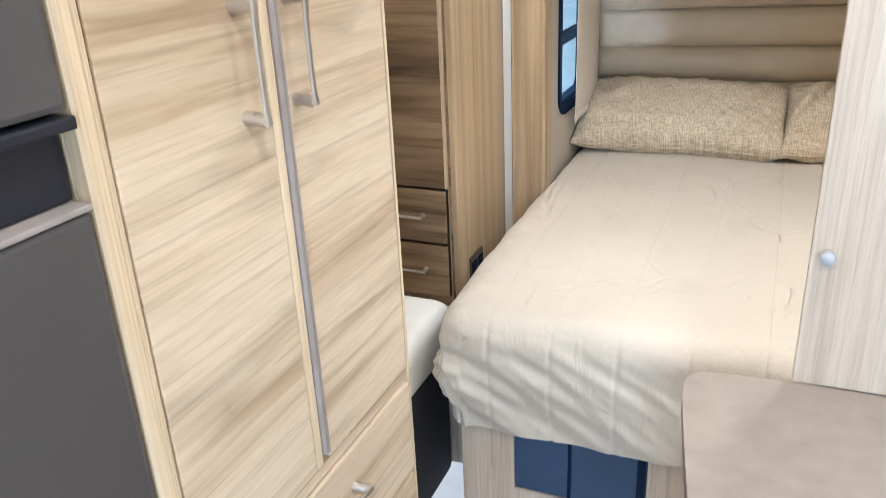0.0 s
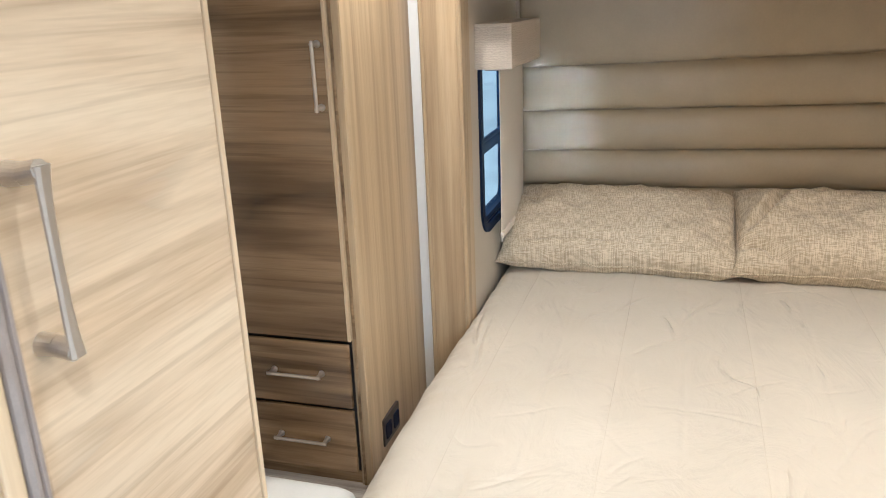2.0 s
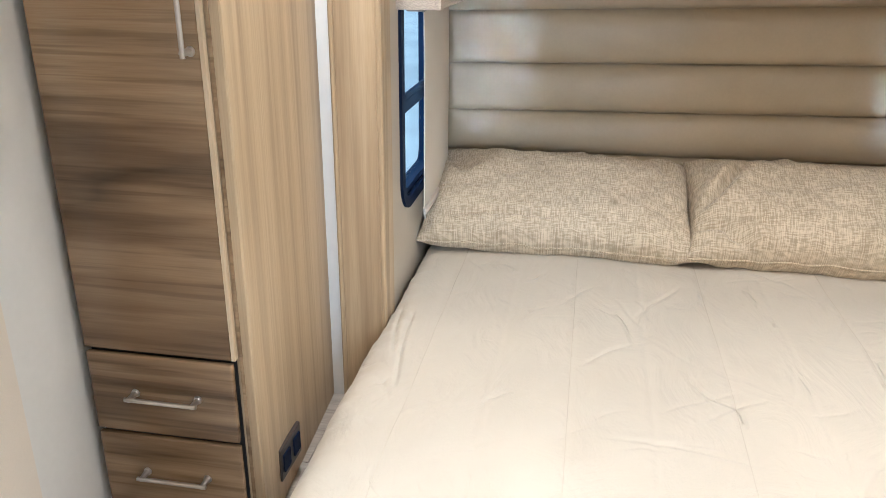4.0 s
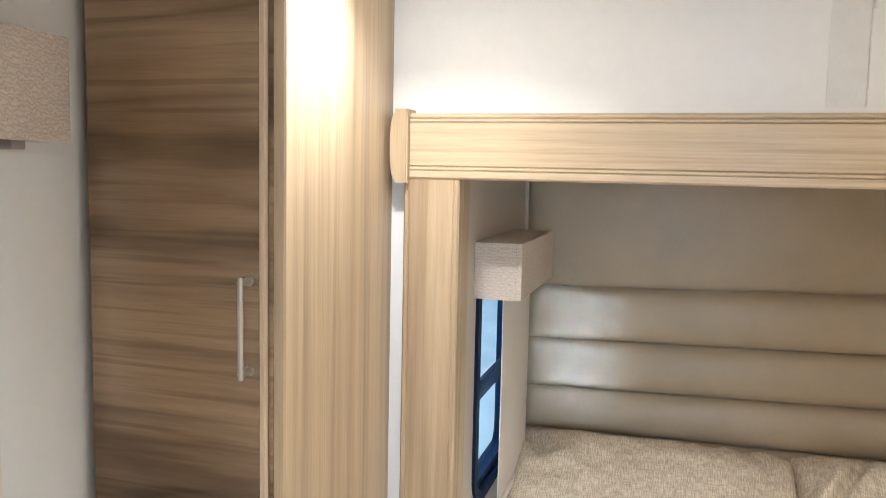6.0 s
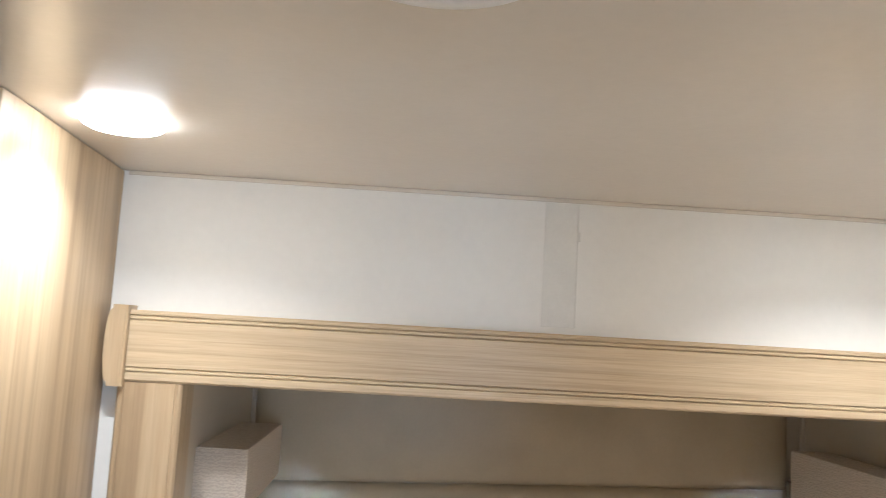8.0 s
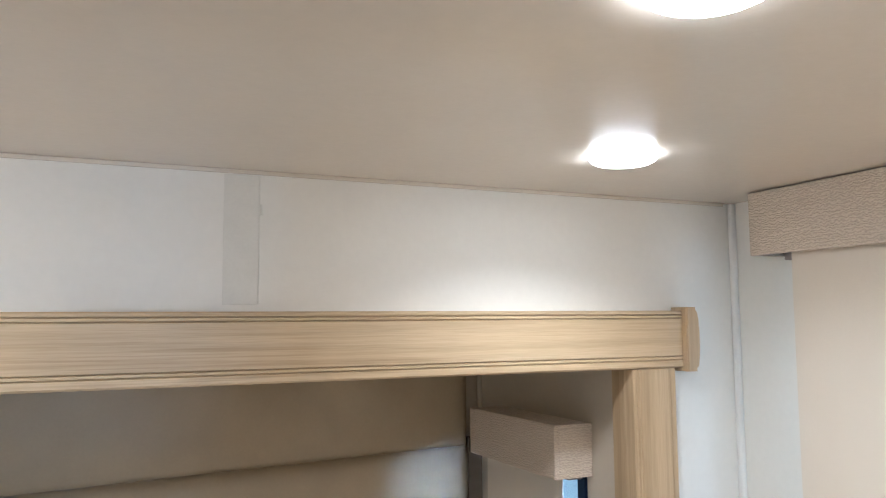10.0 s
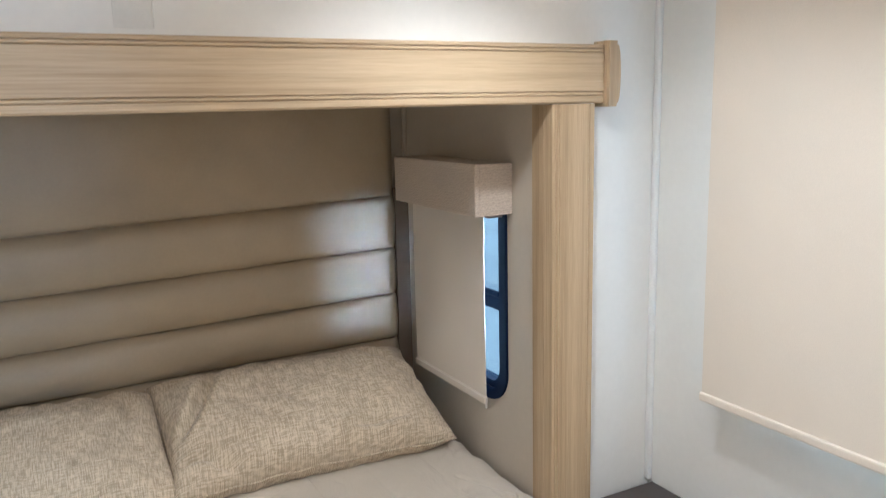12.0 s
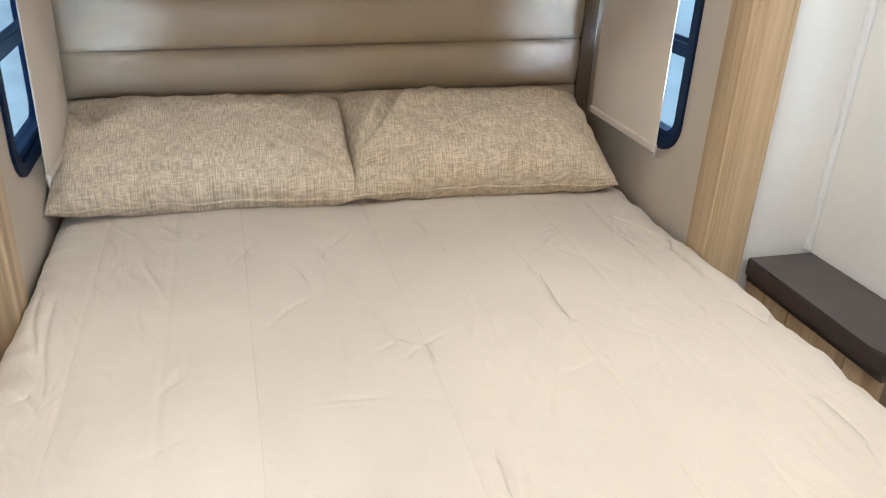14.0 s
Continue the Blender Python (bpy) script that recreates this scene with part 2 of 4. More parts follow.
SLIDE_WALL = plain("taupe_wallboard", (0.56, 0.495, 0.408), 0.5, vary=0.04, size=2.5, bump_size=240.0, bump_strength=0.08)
CEILING = plain("ceiling_panel", (0.72, 0.655, 0.57), 0.22, vary=0.03, size=2.0, bump_size=120.0, bump_strength=0.05)
TAPE = plain("grey_white_joint_strip", (0.755, 0.74, 0.70), 0.6, vary=0.05, size=8.0)
WHITE = plain("white_plastic", (0.82, 0.81, 0.79), 0.4, vary=0.03)
VINYL = plain("taupe_vinyl", (0.45, 0.368, 0.256), 0.42, vary=0.05, size=5.0, bump_size=350.0, bump_strength=0.12)
SPREAD = cloth("beige_bedspread", (0.62, 0.552, 0.456))
THREAD = plain("brown_seam_thread", (0.58, 0.51, 0.42), 0.85, vary=0.08)
LINEN = woven("linen_weave", (0.72, 0.615, 0.468), (0.43, 0.345, 0.24), threads=380.0, slub=38.0, strength=0.8)
TICKING = plain("white_cotton", (0.74, 0.73, 0.70), 0.85, vary=0.04)
SHADE = shade_cloth("cream_shade_cloth", (0.84, 0.76, 0.66))
VALANCE = embossed("embossed_tan_fabric", (0.68, 0.585, 0.49), (0.585, 0.495, 0.41))
PEARL = plain("clear_grey_plastic", (0.45, 0.45, 0.47), 0.12, vary=0.03)
NICKEL = plain("brushed_nickel", (0.66, 0.63, 0.60), 0.34, 1.0, vary=0.05, size=30.0)
ALU = plain("grey_aluminium_strip", (0.33, 0.285, 0.265), 0.55, 0.0, vary=0.08, size=20.0)
BLACK = plain("black_window_rubber", (0.006, 0.014, 0.042), 0.6, vary=0.1)
BLACK.node_tree.nodes["Principled BSDF"].inputs["Specular IOR Level"].default_value = 0.15
BROWN_TOP = plain("dark_brown_laminate", (0.060, 0.047, 0.042), 0.33, vary=0.12, size=12.0, bump_size=300.0, bump_strength=0.1)
BROWN_STRIP = plain("brown_corner_strip", (0.17, 0.125, 0.085), 0.6, vary=0.1, size=8.0)
GREY_TOP = plain("taupe_countertop", (0.30, 0.25, 0.215), 0.4, vary=0.07, size=20.0)
STEEL = plain("dark_fridge_front", (0.095, 0.088, 0.088), 0.38, 0.3, vary=0.06, size=4.0)
NAVY = plain("blue_plastic", (0.03, 0.07, 0.15), 0.4, vary=0.1)
DARK_CLOTH = plain("dark_navy_cloth", (0.030, 0.033, 0.045), 0.8, vary=0.15, bump_size=300.0, bump_strength=0.2)
GROUND = plain("pale_concrete", (0.42, 0.41, 0.39), 0.9, vary=0.12, size=0.7)
GLASS = glass("tinted_window_glass", (0.80, 0.94, 1.0))
LENS = glow("lit_lamp_lens", (1.0, 0.93, 0.82), 40.0)
GRIP = plain("black_gloss_plastic", (0.010, 0.012, 0.020), 0.3, vary=0.1)
# near-black that paints the shade inside gaps and hollows
DARK = plain("painted_cavity_shade", (0.02, 0.02, 0.02), 0.8)


# ---- mesh helpers ----
def finish(name, bm, mat, smooth=False):
    bmesh.ops.recalc_face_normals(bm, faces=bm.faces)
    me = bpy.data.meshes.new(name)
    bm.to_mesh(me)
    bm.free()
    me.materials.append(mat)
    if smooth:
        me.polygons.foreach_set("use_smooth", [True] * len(me.polygons))
    return me


def thing(name, base, label, category, group="", kind=""):
    """An empty at the thing's base, which carries its tags."""
    ob = new(name)
    ob.location = base
    ob.empty_display_size = 0.05
    return tagged(ob, label, category, group, kind)


def part(name, bm, mat, parent, label="", smooth=False):
    """One mesh, given in world coordinates, under a thing or under a part."""
    ob = new(name, finish(name, bm, mat, smooth))
    up, shift = parent, Vector((0, 0, 0))
    while up is not None:
        shift += up.location
        up = up.parent
    ob.parent = parent
    ob.matrix_parent_inverse = Matrix.Translation(-shift) if parent.type == "EMPTY" else Matrix()
    return tagged(ob, label)


def single(name, bm, mat, label, category, kind="", smooth=False, group=""):
    return tagged(new(name, finish(name, bm, mat, smooth)), label, category, group, kind)


def box(bm, x0, x1, y0, y1, z0, z1, bevel=0.0, segments=2):
    vs = [bm.verts.new((x, y, z)) for x in (x0, x1) for y in (y0, y1) for z in (z0, z1)]
    faces = [bm.faces.new([vs[i] for i in f]) for f in ((0, 1, 3, 2), (4, 6, 7, 5), (0, 4, 5, 1), (2, 3, 7, 6), (0, 2, 6, 4), (1, 5, 7, 3))]
    if bevel:
        edges = list({e for f in faces for e in f.edges})
        bmesh.ops.bevel(bm, geom=edges, offset=bevel, segments=segments, profile=0.6, affect="EDGES")
    return bm


def boxed(*args, **kw):
    return box(bmesh.new(), *args, **kw)


def rod(bm, a, b, r0, r1=None, n=14):
    a, b = Vector(a), Vector(b)
    m = Matrix.Translation((a + b) / 2) @ (b - a).to_track_quat("Z", "Y").to_matrix().to_4x4()
    bmesh.ops.create_cone(bm, cap_ends=True, segments=n, radius1=r0, radius2=r0 if r1 is None else r1, depth=(b - a).length, matrix=m)
    return bm


def extrude(bm, outline, fn, a, b):
    """A prism: outline of (u, v) points swept from a to b, placed by fn(u, v, w)."""
    lo = [bm.verts.new(fn(u, v, a)) for u, v in outline]
    hi = [bm.verts.new(fn(u, v, b)) for u, v in outline]
    n = len(outline)
    for i in range(n):
        bm.faces.new((lo[i], lo[(i + 1) % n], hi[(i + 1) % n], hi[i]))
    bm.faces.new(lo)
    bm.faces.new(hi[::-1])
    return bm


def moulding(width, depth, grooves, g=0.0035, deep=0.004, edge=0.004):
    """Outline of a flat board with V grooves across its face; u across, v out."""
    pts = [(0, 0), (0, depth - edge), (edge, depth)]
    for c in grooves:
        pts += [(c - g, depth), (c, depth - deep), (c + g, depth)]
    return pts + [(width - edge, depth), (width, depth - edge), (width, 0)]


def round_rect(y0, y1, z0, z1, r, n=8):
    pts = []
    for cy, cz, a0 in ((y1 - r, z1 - r, 0), (y0 + r, z1 - r, 90), (y0 + r, z0 + r, 180), (y1 - r, z0 + r, 270)):
        for i in range(n + 1):
            a = radians(a0 + 90 * i / n)
            pts.append((cy + r * math.cos(a), cz + r * math.sin(a)))
    return pts


def ring(bm, outer, inner, fn, a, b):
    n = len(outer)
    o0, o1 = [bm.verts.new(fn(*p, a)) for p in outer], [bm.verts.new(fn(*p, b)) for p in outer]
    i0, i1 = [bm.verts.new(fn(*p, a)) for p in inner], [bm.verts.new(fn(*p, b)) for p in inner]
    for k in range(n):
        j = (k + 1) % n
        for quad in ((o0[k], o0[j], o1[j], o1[k]), (i0[j], i0[k], i1[k], i1[j]), (o1[k], o1[j], i1[j], i1[k]), (o0[j], o0[k], i0[k], i0[j])):
            bm.faces.new(quad)
    return bm


def disc_ring(bm, x, y, z0, z1, r0, r1, n=40):
    a = [(x + r1 * math.cos(2 * math.pi * i / n), y + r1 * math.sin(2 * math.pi * i / n)) for i in range(n)]
    b = [(x + r0 * math.cos(2 * math.pi * i / n), y + r0 * math.sin(2 * math.pi * i / n)) for i in range(n)]
    return ring(bm, a, b, lambda u, v, w: (u, v, w), z0, z1)




def holed_x(name, x0, x1, y0, y1, z0, z1, hole, mat, label):
    """A wall across x with one window opening (y0, y1, z0, z1)."""
    bm = bmesh.new()
    a, b, c, d = hole
    box(bm, x0, x1, y0, a, z0, z1)
    box(bm, x0, x1, b, y1, z0, z1)
    box(bm, x0, x1, a, b, z0, c)
    box(bm, x0, x1, a, b, d, z1)
    return single(name, bm, mat, label, "wall", "structure")


# ---- structure ----
W_L = (1.16, 1.68, 0.95, 1.72)       # window openings
W_R = (1.42, 2.20, 1.06, 1.94)
W_SL = (2.70, 3.11, 0.955, 1.49)
holed_x("wall_west", WEST - 0.05, WEST, SOUTH, NORTH + 0.04, 0.0, CEIL, W_L, WALL, "white wallboard side wall with a shaded window")
holed_x("wall_east", EAST, EAST + 0.05, SOUTH, NORTH + 0.04, 0.0, CEIL, W_R, WALL, "white wallboard side wall with a shaded window")
bm = bmesh.new()
box(bm, WEST, OPEN_L - 0.02, NORTH, NORTH + 0.04, 0.0, CEIL)
box(bm, OPEN_R + 0.02, EAST, NORTH, NORTH + 0.04, 0.0, CEIL)
box(bm, OPEN_L - 0.02, OPEN_R + 0.02, NORTH, NORTH + 0.04, OPEN_T + 0.02, CEIL)
single("wall_north", bm, WALL, "white wallboard wall above the bed alcove", "wall", "structure")
# unseen back wall, added to close the room behind the walker
bm = bmesh.new()
box(bm, WEST, 0.12, SOUTH - 0.05, SOUTH, 0.0, CEIL)
box(bm, 0.78, EAST, SOUTH - 0.05, SOUTH, 0.0, CEIL)
box(bm, 0.12, 0.78, SOUTH - 0.05, SOUTH, 1.95, CEIL)
box(bm, 0.12, 0.78, SOUTH - 0.05, SOUTH, 0.0, 0.7)
single("wall_south", bm, WALL, "plain unseen back wall with an added opening", "wall", "structure")
single("ceiling", boxed(WEST - 0.05, EAST + 0.05, SOUTH - 0.05, NORTH + 0.04, CEIL, CEIL + 0.05), CEILING, "satin cream ceiling panel", "ceiling", "structure")
floor = single("floor", boxed(WEST, EAST, SOUTH, 1.56, -0.06, -0.004), PLANK, "grey vinyl plank floor", "floor", "structure")
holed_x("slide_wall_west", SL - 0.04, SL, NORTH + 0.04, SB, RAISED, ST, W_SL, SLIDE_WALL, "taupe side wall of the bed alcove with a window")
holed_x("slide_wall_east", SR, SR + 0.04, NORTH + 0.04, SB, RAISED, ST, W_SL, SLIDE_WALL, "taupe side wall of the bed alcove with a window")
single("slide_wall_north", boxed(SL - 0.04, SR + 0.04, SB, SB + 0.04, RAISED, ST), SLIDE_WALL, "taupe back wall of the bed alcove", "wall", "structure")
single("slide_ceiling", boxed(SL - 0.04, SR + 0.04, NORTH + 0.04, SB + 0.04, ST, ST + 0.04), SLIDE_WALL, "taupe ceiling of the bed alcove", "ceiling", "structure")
single("slide_floor", boxed(SL - 0.04, SR + 0.04, NORTH, SB + 0.04, RAISED - 0.05, RAISED), PLANK, "alcove floor under the bed", "floor", "structure")
single("trim", boxed(SL, SL + 0.012, SB - 0.034, SB - 0.020, 1.44, ST, bevel=0.004), SLIDE_WALL, "taupe corner strip in the alcove", "trim", "structure")
single("trim", boxed(SR - 0.012, SR, SB - 0.034, SB - 0.020, 1.472, ST, bevel=0.004), SLIDE_WALL, "taupe corner strip in the alcove", "trim", "structure")
single("trim", boxed(0.956, SR, SB - 0.030, SB, 0.60, 1.47, bevel=0.003), BROWN_STRIP, "brown corner strip beside the headboard", "trim", "structure")
# batten over the wallboard joint, with a lifted scrap at its top, and corner strip
bm = boxed(0.085, 0.150, NORTH - 0.0008, NORTH, 1.865, CEIL - 0.009, bevel=0.0005)
box(bm, 0.152, 0.158, NORTH - 0.007, NORTH - 0.0022, 2.035, 2.056, bevel=0.002)
box(bm, 0.150, 0.153, NORTH - 0.0025, NORTH, 1.866, CEIL - 0.010, bevel=0.001)
single("trim", bm, TAPE, "greyish white joint strip on the wall above the alcove", "trim", "structure")
single("trim", boxed(EAST - 0.016, EAST, NORTH - 0.016, NORTH, 0.717, CEIL, bevel=0.006), WHITE, "white plastic corner strip", "trim", "structure")
single("trim", boxed(-0.731, 1.303, NORTH - 0.006, NORTH, CEIL - 0.008, CEIL, bevel=0.002), CEILING, "cream bead where wall meets ceiling", "trim", "structure")
# platform
single("platform_west", boxed(WEST, -0.602, 1.80, NORTH, 0.0, RAISED - 0.006), ASH_V, "raised platform beside the bed", "platform", "structure")
single("platform", boxed(-0.552, EAST, 1.56, NORTH, 0.0, RAISED), ASH_V, "raised platform under the bed", "platform", "structure")
single("ground", boxed(-250, 250, -250, 250, -1.15, -1.05), GROUND, "pale concrete lot outside", "ground", "structure")

# alcove casing: head board with end blocks, two grooved posts
casing = thing("alcove_casing", (0.2, 2.45, 0.5), "oak-grain grooved wooden casing round the bed alcove", "casing", kind="structure")
out = lambda u, v, w: (w, NORTH - v, 1.72 + u)
part("head_board", extrude(bmesh.new(), moulding(0.132, 0.041, (0.018, 0.026, 0.114, 0.122), g=0.0019, deep=0.0045), out, -0.689, 1.128), OAK_X, casing)
for x, s in ((-0.690, -1), (1.129, 1)):
    # block with a bulged outer end between two small fillets
    end = [(x, 1.711), (x, 1.860), (x + s * 0.026, 1.860), (x + s * 0.026, 1.853)] + [(x + s * (0.0285 + 0.0085 * math.cos(a)), 1.7855 + 0.0655 * math.sin(a)) for a in [math.pi * (0.5 - k / 12) for k in range(13)]] + [(x + s * 0.026, 1.718), (x + s * 0.026, 1.711)]
    bm = extrude(bmesh.new(), end, lambda u, v, w: (u, w, v), NORTH - 0.056, NORTH)
    bmesh.ops.bevel(bm, geom=[e for e in bm.edges if e.calc_length() > 0.05 and abs(e.verts[0].co.y - e.verts[1].co.y) < 1e-5], offset=0.003, segments=2, affect="EDGES")
    part("end_block", bm, OAK_V, casing)
part("post", extrude(bmesh.new(), moulding(0.119, 0.038, (0.012, 0.107), g=0.0022, deep=0.0018), lambda u, v, w: (-0.702 + u, NORTH - v, w), RAISED, 1.719), OAK_V, casing)
part("post", extrude(bmesh.new(), moulding(0.121, 0.038, (0.010, 0.018, 0.104), g=0.0022, deep=0.0025), lambda u, v, w: (OPEN_R + u, NORTH - v, w), RAISED, 1.719), OAK_V, casing)
for x0, x1 in ((OPEN_L - 0.019, OPEN_L), (OPEN_R, OPEN_R + 0.019)):
    part("jamb", boxed(x0, x1, NORTH + 0.001, NORTH + 0.045, 0.50, 1.719), OAK_V, casing)


# ---- windows and shades ----
def window(name, x, s, y0, y1, z0, z1, label, rail):
    """Rounded black-framed window in a side wall whose room face lies at x; s points into the room."""
    w = thing(name, (x, (y0 + y1) / 2, z0), label, "window", kind="structure")
    at = lambda u, v, d: (x + s * d, u, v)
    f, r = 0.034, 0.06
    part("window_frame", ring(bmesh.new(), round_rect(y0 - 0.03, y1 + 0.03, z0 - 0.03, z1 + 0.03, r + 0.03), round_rect(y0, y1, z0, z1, r), at, -0.045, 0.008), BLACK, w)
    part("inner_frame", ring(bmesh.new(), round_rect(y0 + 0.001, y1 - 0.001, z0 + 0.001, z1 - 0.001, r), round_rect(y0 + 0.02, y1 - 0.02, z0 + 0.02, z1 - 0.02, r - 0.02), at, -0.04, -0.004), BLACK, w)
    if rail:
        bm = bmesh.new()
        a, b = sorted((x - s * 0.006, x - s * 0.03))
        box(bm, a, b, y0 + 0.02, y1 - 0.02, rail - 0.030, rail + 0.004, bevel=0.003)
        box(bm, min(x - s * 0.001, x - s * 0.012), max(x - s * 0.001, x - s * 0.012), y0 + 0.02, y1 - 0.02, rail + 0.008, rail + 0.022, bevel=0.003)
        part("sash_rail", bm, BLACK, w)
    for lo, hi, d in ((z0 + 0.015, rail - 0.01, 0.016), (rail + 0.01, z1 - 0.015, 0.026)) if rail else ((z0 + 0.015, z1 - 0.015, 0.02),):
        a, b = sorted((x - s * d, x - s * (d + 0.004)))
        p = part("pane", boxed(a, b, y0 + 0.012, y1 - 0.012, lo, hi), GLASS, w)
        p.visible_shadow = False
    return w


def roller_shade(x, s, v, c, label, inset, depth=0.11):
    """Fabric-covered valance box (y0, y1, z0, z1) on the wall at x, cloth (y0, y1, z0) below it."""
    y0, y1, z0, z1 = v
    sh = thing("roller_shade", (x, (y0 + y1) / 2, c[2]), label, "window shade")
    bm = bmesh.new()
    lo, hi = sorted((x + s * 0.001, x + s * depth))
    fx = x + s * depth
    a, b = sorted((fx, fx - s * 0.014))
    box(bm, a, b, y0, y1, z0, z1, bevel=0.004)
    lo, hi = sorted((x + s * 0.001, fx - s * 0.0135))
    for ya, yb in ((y0 + 0.0005, y0 + 0.014), (y1 - 0.014, y1 - 0.0005)):
        box(bm, lo, hi, ya, yb, z0 + 0.0005, z1 - 0.001)
    box(bm, lo, hi, y0 + 0.0135, y1 - 0.0135, z1 - 0.014, z1 - 0.0015)
    part("valance", bm, VALANCE, sh, "embossed tan fabric valance")
    k = x + s * inset
    part("roller", rod(bmesh.new(), (k + s * 0.001, c[0] - 0.02, z1 - 0.040), (k + s * 0.001, c[1] + 0.02, z1 - 0.040), 0.014), WHITE, sh)
    bm = bmesh.new()
    n, m = 10, 14
    skins = []
    for off in (-0.0012, 0.0012):
        skins.append([[bm.verts.new((k + off + s * 0.004 * math.sin(j / m * math.pi) * math.sin(2.3 * i / n + 0.4), c[0] + (c[1] - c[0]) * i / n, c[2] + (z1 - 0.05 - c[2]) * j / m)) for j in range(m + 1)] for i in range(n + 1)])
    for g in skins:
        for i in range(n):
            for j in range(m):
                bm.faces.new((g[i][j], g[i + 1][j], g[i + 1][j + 1], g[i][j + 1]))
    a, b = skins
    for i in range(n):
        for j in (0, m):
            bm.faces.new((a[i][j], a[i + 1][j], b[i + 1][j], b[i][j]))
    for j in range(m):
        for i in (0, n):
            bm.faces.new((a[i][j], a[i][j + 1], b[i][j + 1], b[i][j]))
    part("cloth", bm, SHADE, sh, "cream roller cloth")
    bm = bmesh.new()
    a, b = sorted((k - s * 0.004, k + s * 0.008))
    box(bm, a, b, c[0] - 0.003, c[1] + 0.003, c[2] - 0.012, c[2] + 0.008, bevel=0.004)
    part("hem_bar", bm, SHADE, sh)
    for y in (c[0] - 0.03, c[1] + 0.03):
        a, b = sorted((x + s * 0.002, x + s * 0.05))
        part("bracket", boxed(a, b, y - 0.012, y + 0.012, z0 - 0.012, z0 + 0.04, bevel=0.003), ALU, sh)
    return sh, k


window("window_1", SL, 1, *W_SL, "black-framed sliding window beside the bed", 1.208)
window("window_2", SR, -1, *W_SL, "black-framed sliding window beside the bed", 1.208)
window("window_3", WEST, 1, *W_L, "black-framed side window behind a cream shade", 1.3)
window("window_4", EAST, -1, *W_R, "black-framed side window behind a cream shade", 1.45)
for x, s, y0, y1, z0 in ((SL, 1, 2.79, 3.15, 0.905), (SR, -1, 2.722, 3.13, 0.938)):
    sh, k = roller_shade(x, s, (2.644, 3.105, 1.449, 1.579), (y0, y1, z0), "cream roller shade with tan fabric valance in the bed alcove", 0.038)
    bm = bmesh.new()
    rod(bm, (k, y0 - 0.002, z0 + 0.005), (k + s * 0.004, y0 - 0.006, z0 - 0.022), 0.003, n=8)
    part("pull_hook", bm, NICKEL, sh)
roller_shade(WEST, 1, (1.11, 1.85, 1.765, 1.912), (1.16, 1.746, 0.56), "cream roller shade with tan fabric valance on the side wall", 0.03, depth=0.07)
roller_shade(EAST, -1, (1.24, 2.338, 1.974, 2.118), (1.34, 2.244, 1.045), "long cream roller shade with tan fabric valance on the side wall", 0.073, depth=0.100)


# ---- lamps and vent in the ceiling ----
def puck(x, y):
    p = thing("puck_light", (x, y, CEIL), "lit white round puck lamp on the ceiling", "ceiling light", "puck lamps on the ceiling")
    part("base", rod(bmesh.new(), (x, y, CEIL - 0.003), (x, y, CEIL + 0.01), 0.052, n=32), WHITE, p)
    bm = bmesh.new()
    n = 40
    loops = [[bm.verts.new((x + q * math.cos(2 * math.pi * i / n), y + q * math.sin(2 * math.pi * i / n), CEIL - d)) for i in range(n)] for q, d in ((0.060, -0.002), (0.0598, 0.006), (0.056, 0.011), (0.048, 0.015), (0.034, 0.0175), (0.015, 0.0185))]
    for a, b in zip(loops, loops[1:]):
        for i in range(n):
            bm.faces.new((a[i], a[(i + 1) % n], b[(i + 1) % n], b[i]))
    bm.faces.new(loops[-1])
    part("lens", bm, LENS, p, "glowing frosted lens", smooth=True)
    lamp_area("puck_lamp", look((x, y, CEIL - 0.020), (x, y, 0)), 0.05, 0.05, PUCK_WATTS, (1.0, 0.925, 0.82), True, spread=138)


# first three are real; the rest are added out of view as fill
for x, y in ((-0.60, 2.08), (0.71, 2.105), (0.335, 1.490), (0.90, 1.38), (0.30, 0.95), (0.0, 0.35), (0.75, 0.2), (-0.25, -0.55), (0.75, -0.6), (0.3, -1.25)):
    puck(x, y)
vent = thing("ceiling_vent", (-0.169, 1.510, CEIL), "round white ceiling air vent", "vent")
bm = bmesh.new()
n, prof = 48, ((0.088, 0.0), (0.086, 0.008), (0.062, 0.014), (0.050, 0.012), (0.046, 0.0))
loops = [[bm.verts.new((-0.169 + r * math.cos(2 * math.pi * i / n), 1.510 + r * math.sin(2 * math.pi * i / n), CEIL - d)) for i in range(n)] for r, d in prof]
for a, b in zip(loops, loops[1:]):
    for i in range(n):
        bm.faces.new((a[i], a[(i + 1) % n], b[(i + 1) % n], b[i]))
part("ring", bm, WHITE, vent, smooth=True)
part("hub", rod(bmesh.new(), (-0.169, 1.510, CEIL - 0.012), (-0.169, 1.510, CEIL - 0.001), 0.014, n=24), WHITE, vent)
for i in range(3):
    part("louvre", disc_ring(bmesh.new(), -0.169, 1.510, CEIL - 0.010, CEIL - 0.004, 0.019 + 0.009 * i, 0.023 + 0.009 * i), WHITE, vent)
# flat disc under the ceiling, its dark colour painting the shade inside the vent
part("throat", rod(bmesh.new(), (-0.169, 1.510, CEIL - 0.003), (-0.169, 1.510, CEIL - 0.0005), 0.047, n=32), DARK, vent)


# ---- handles ----
def bow_handle(parent, axis_pts, outward, mat=NICKEL):
    """A bridge pull: flat slightly bowed bar on two flared block feet."""
    (a, b), o = [Vector(p) for p in axis_pts], Vector(outward)
    h = part("handle", bow_mesh(a, b, o), mat, parent, "brushed nickel bridge handle", smooth=False)
    return h


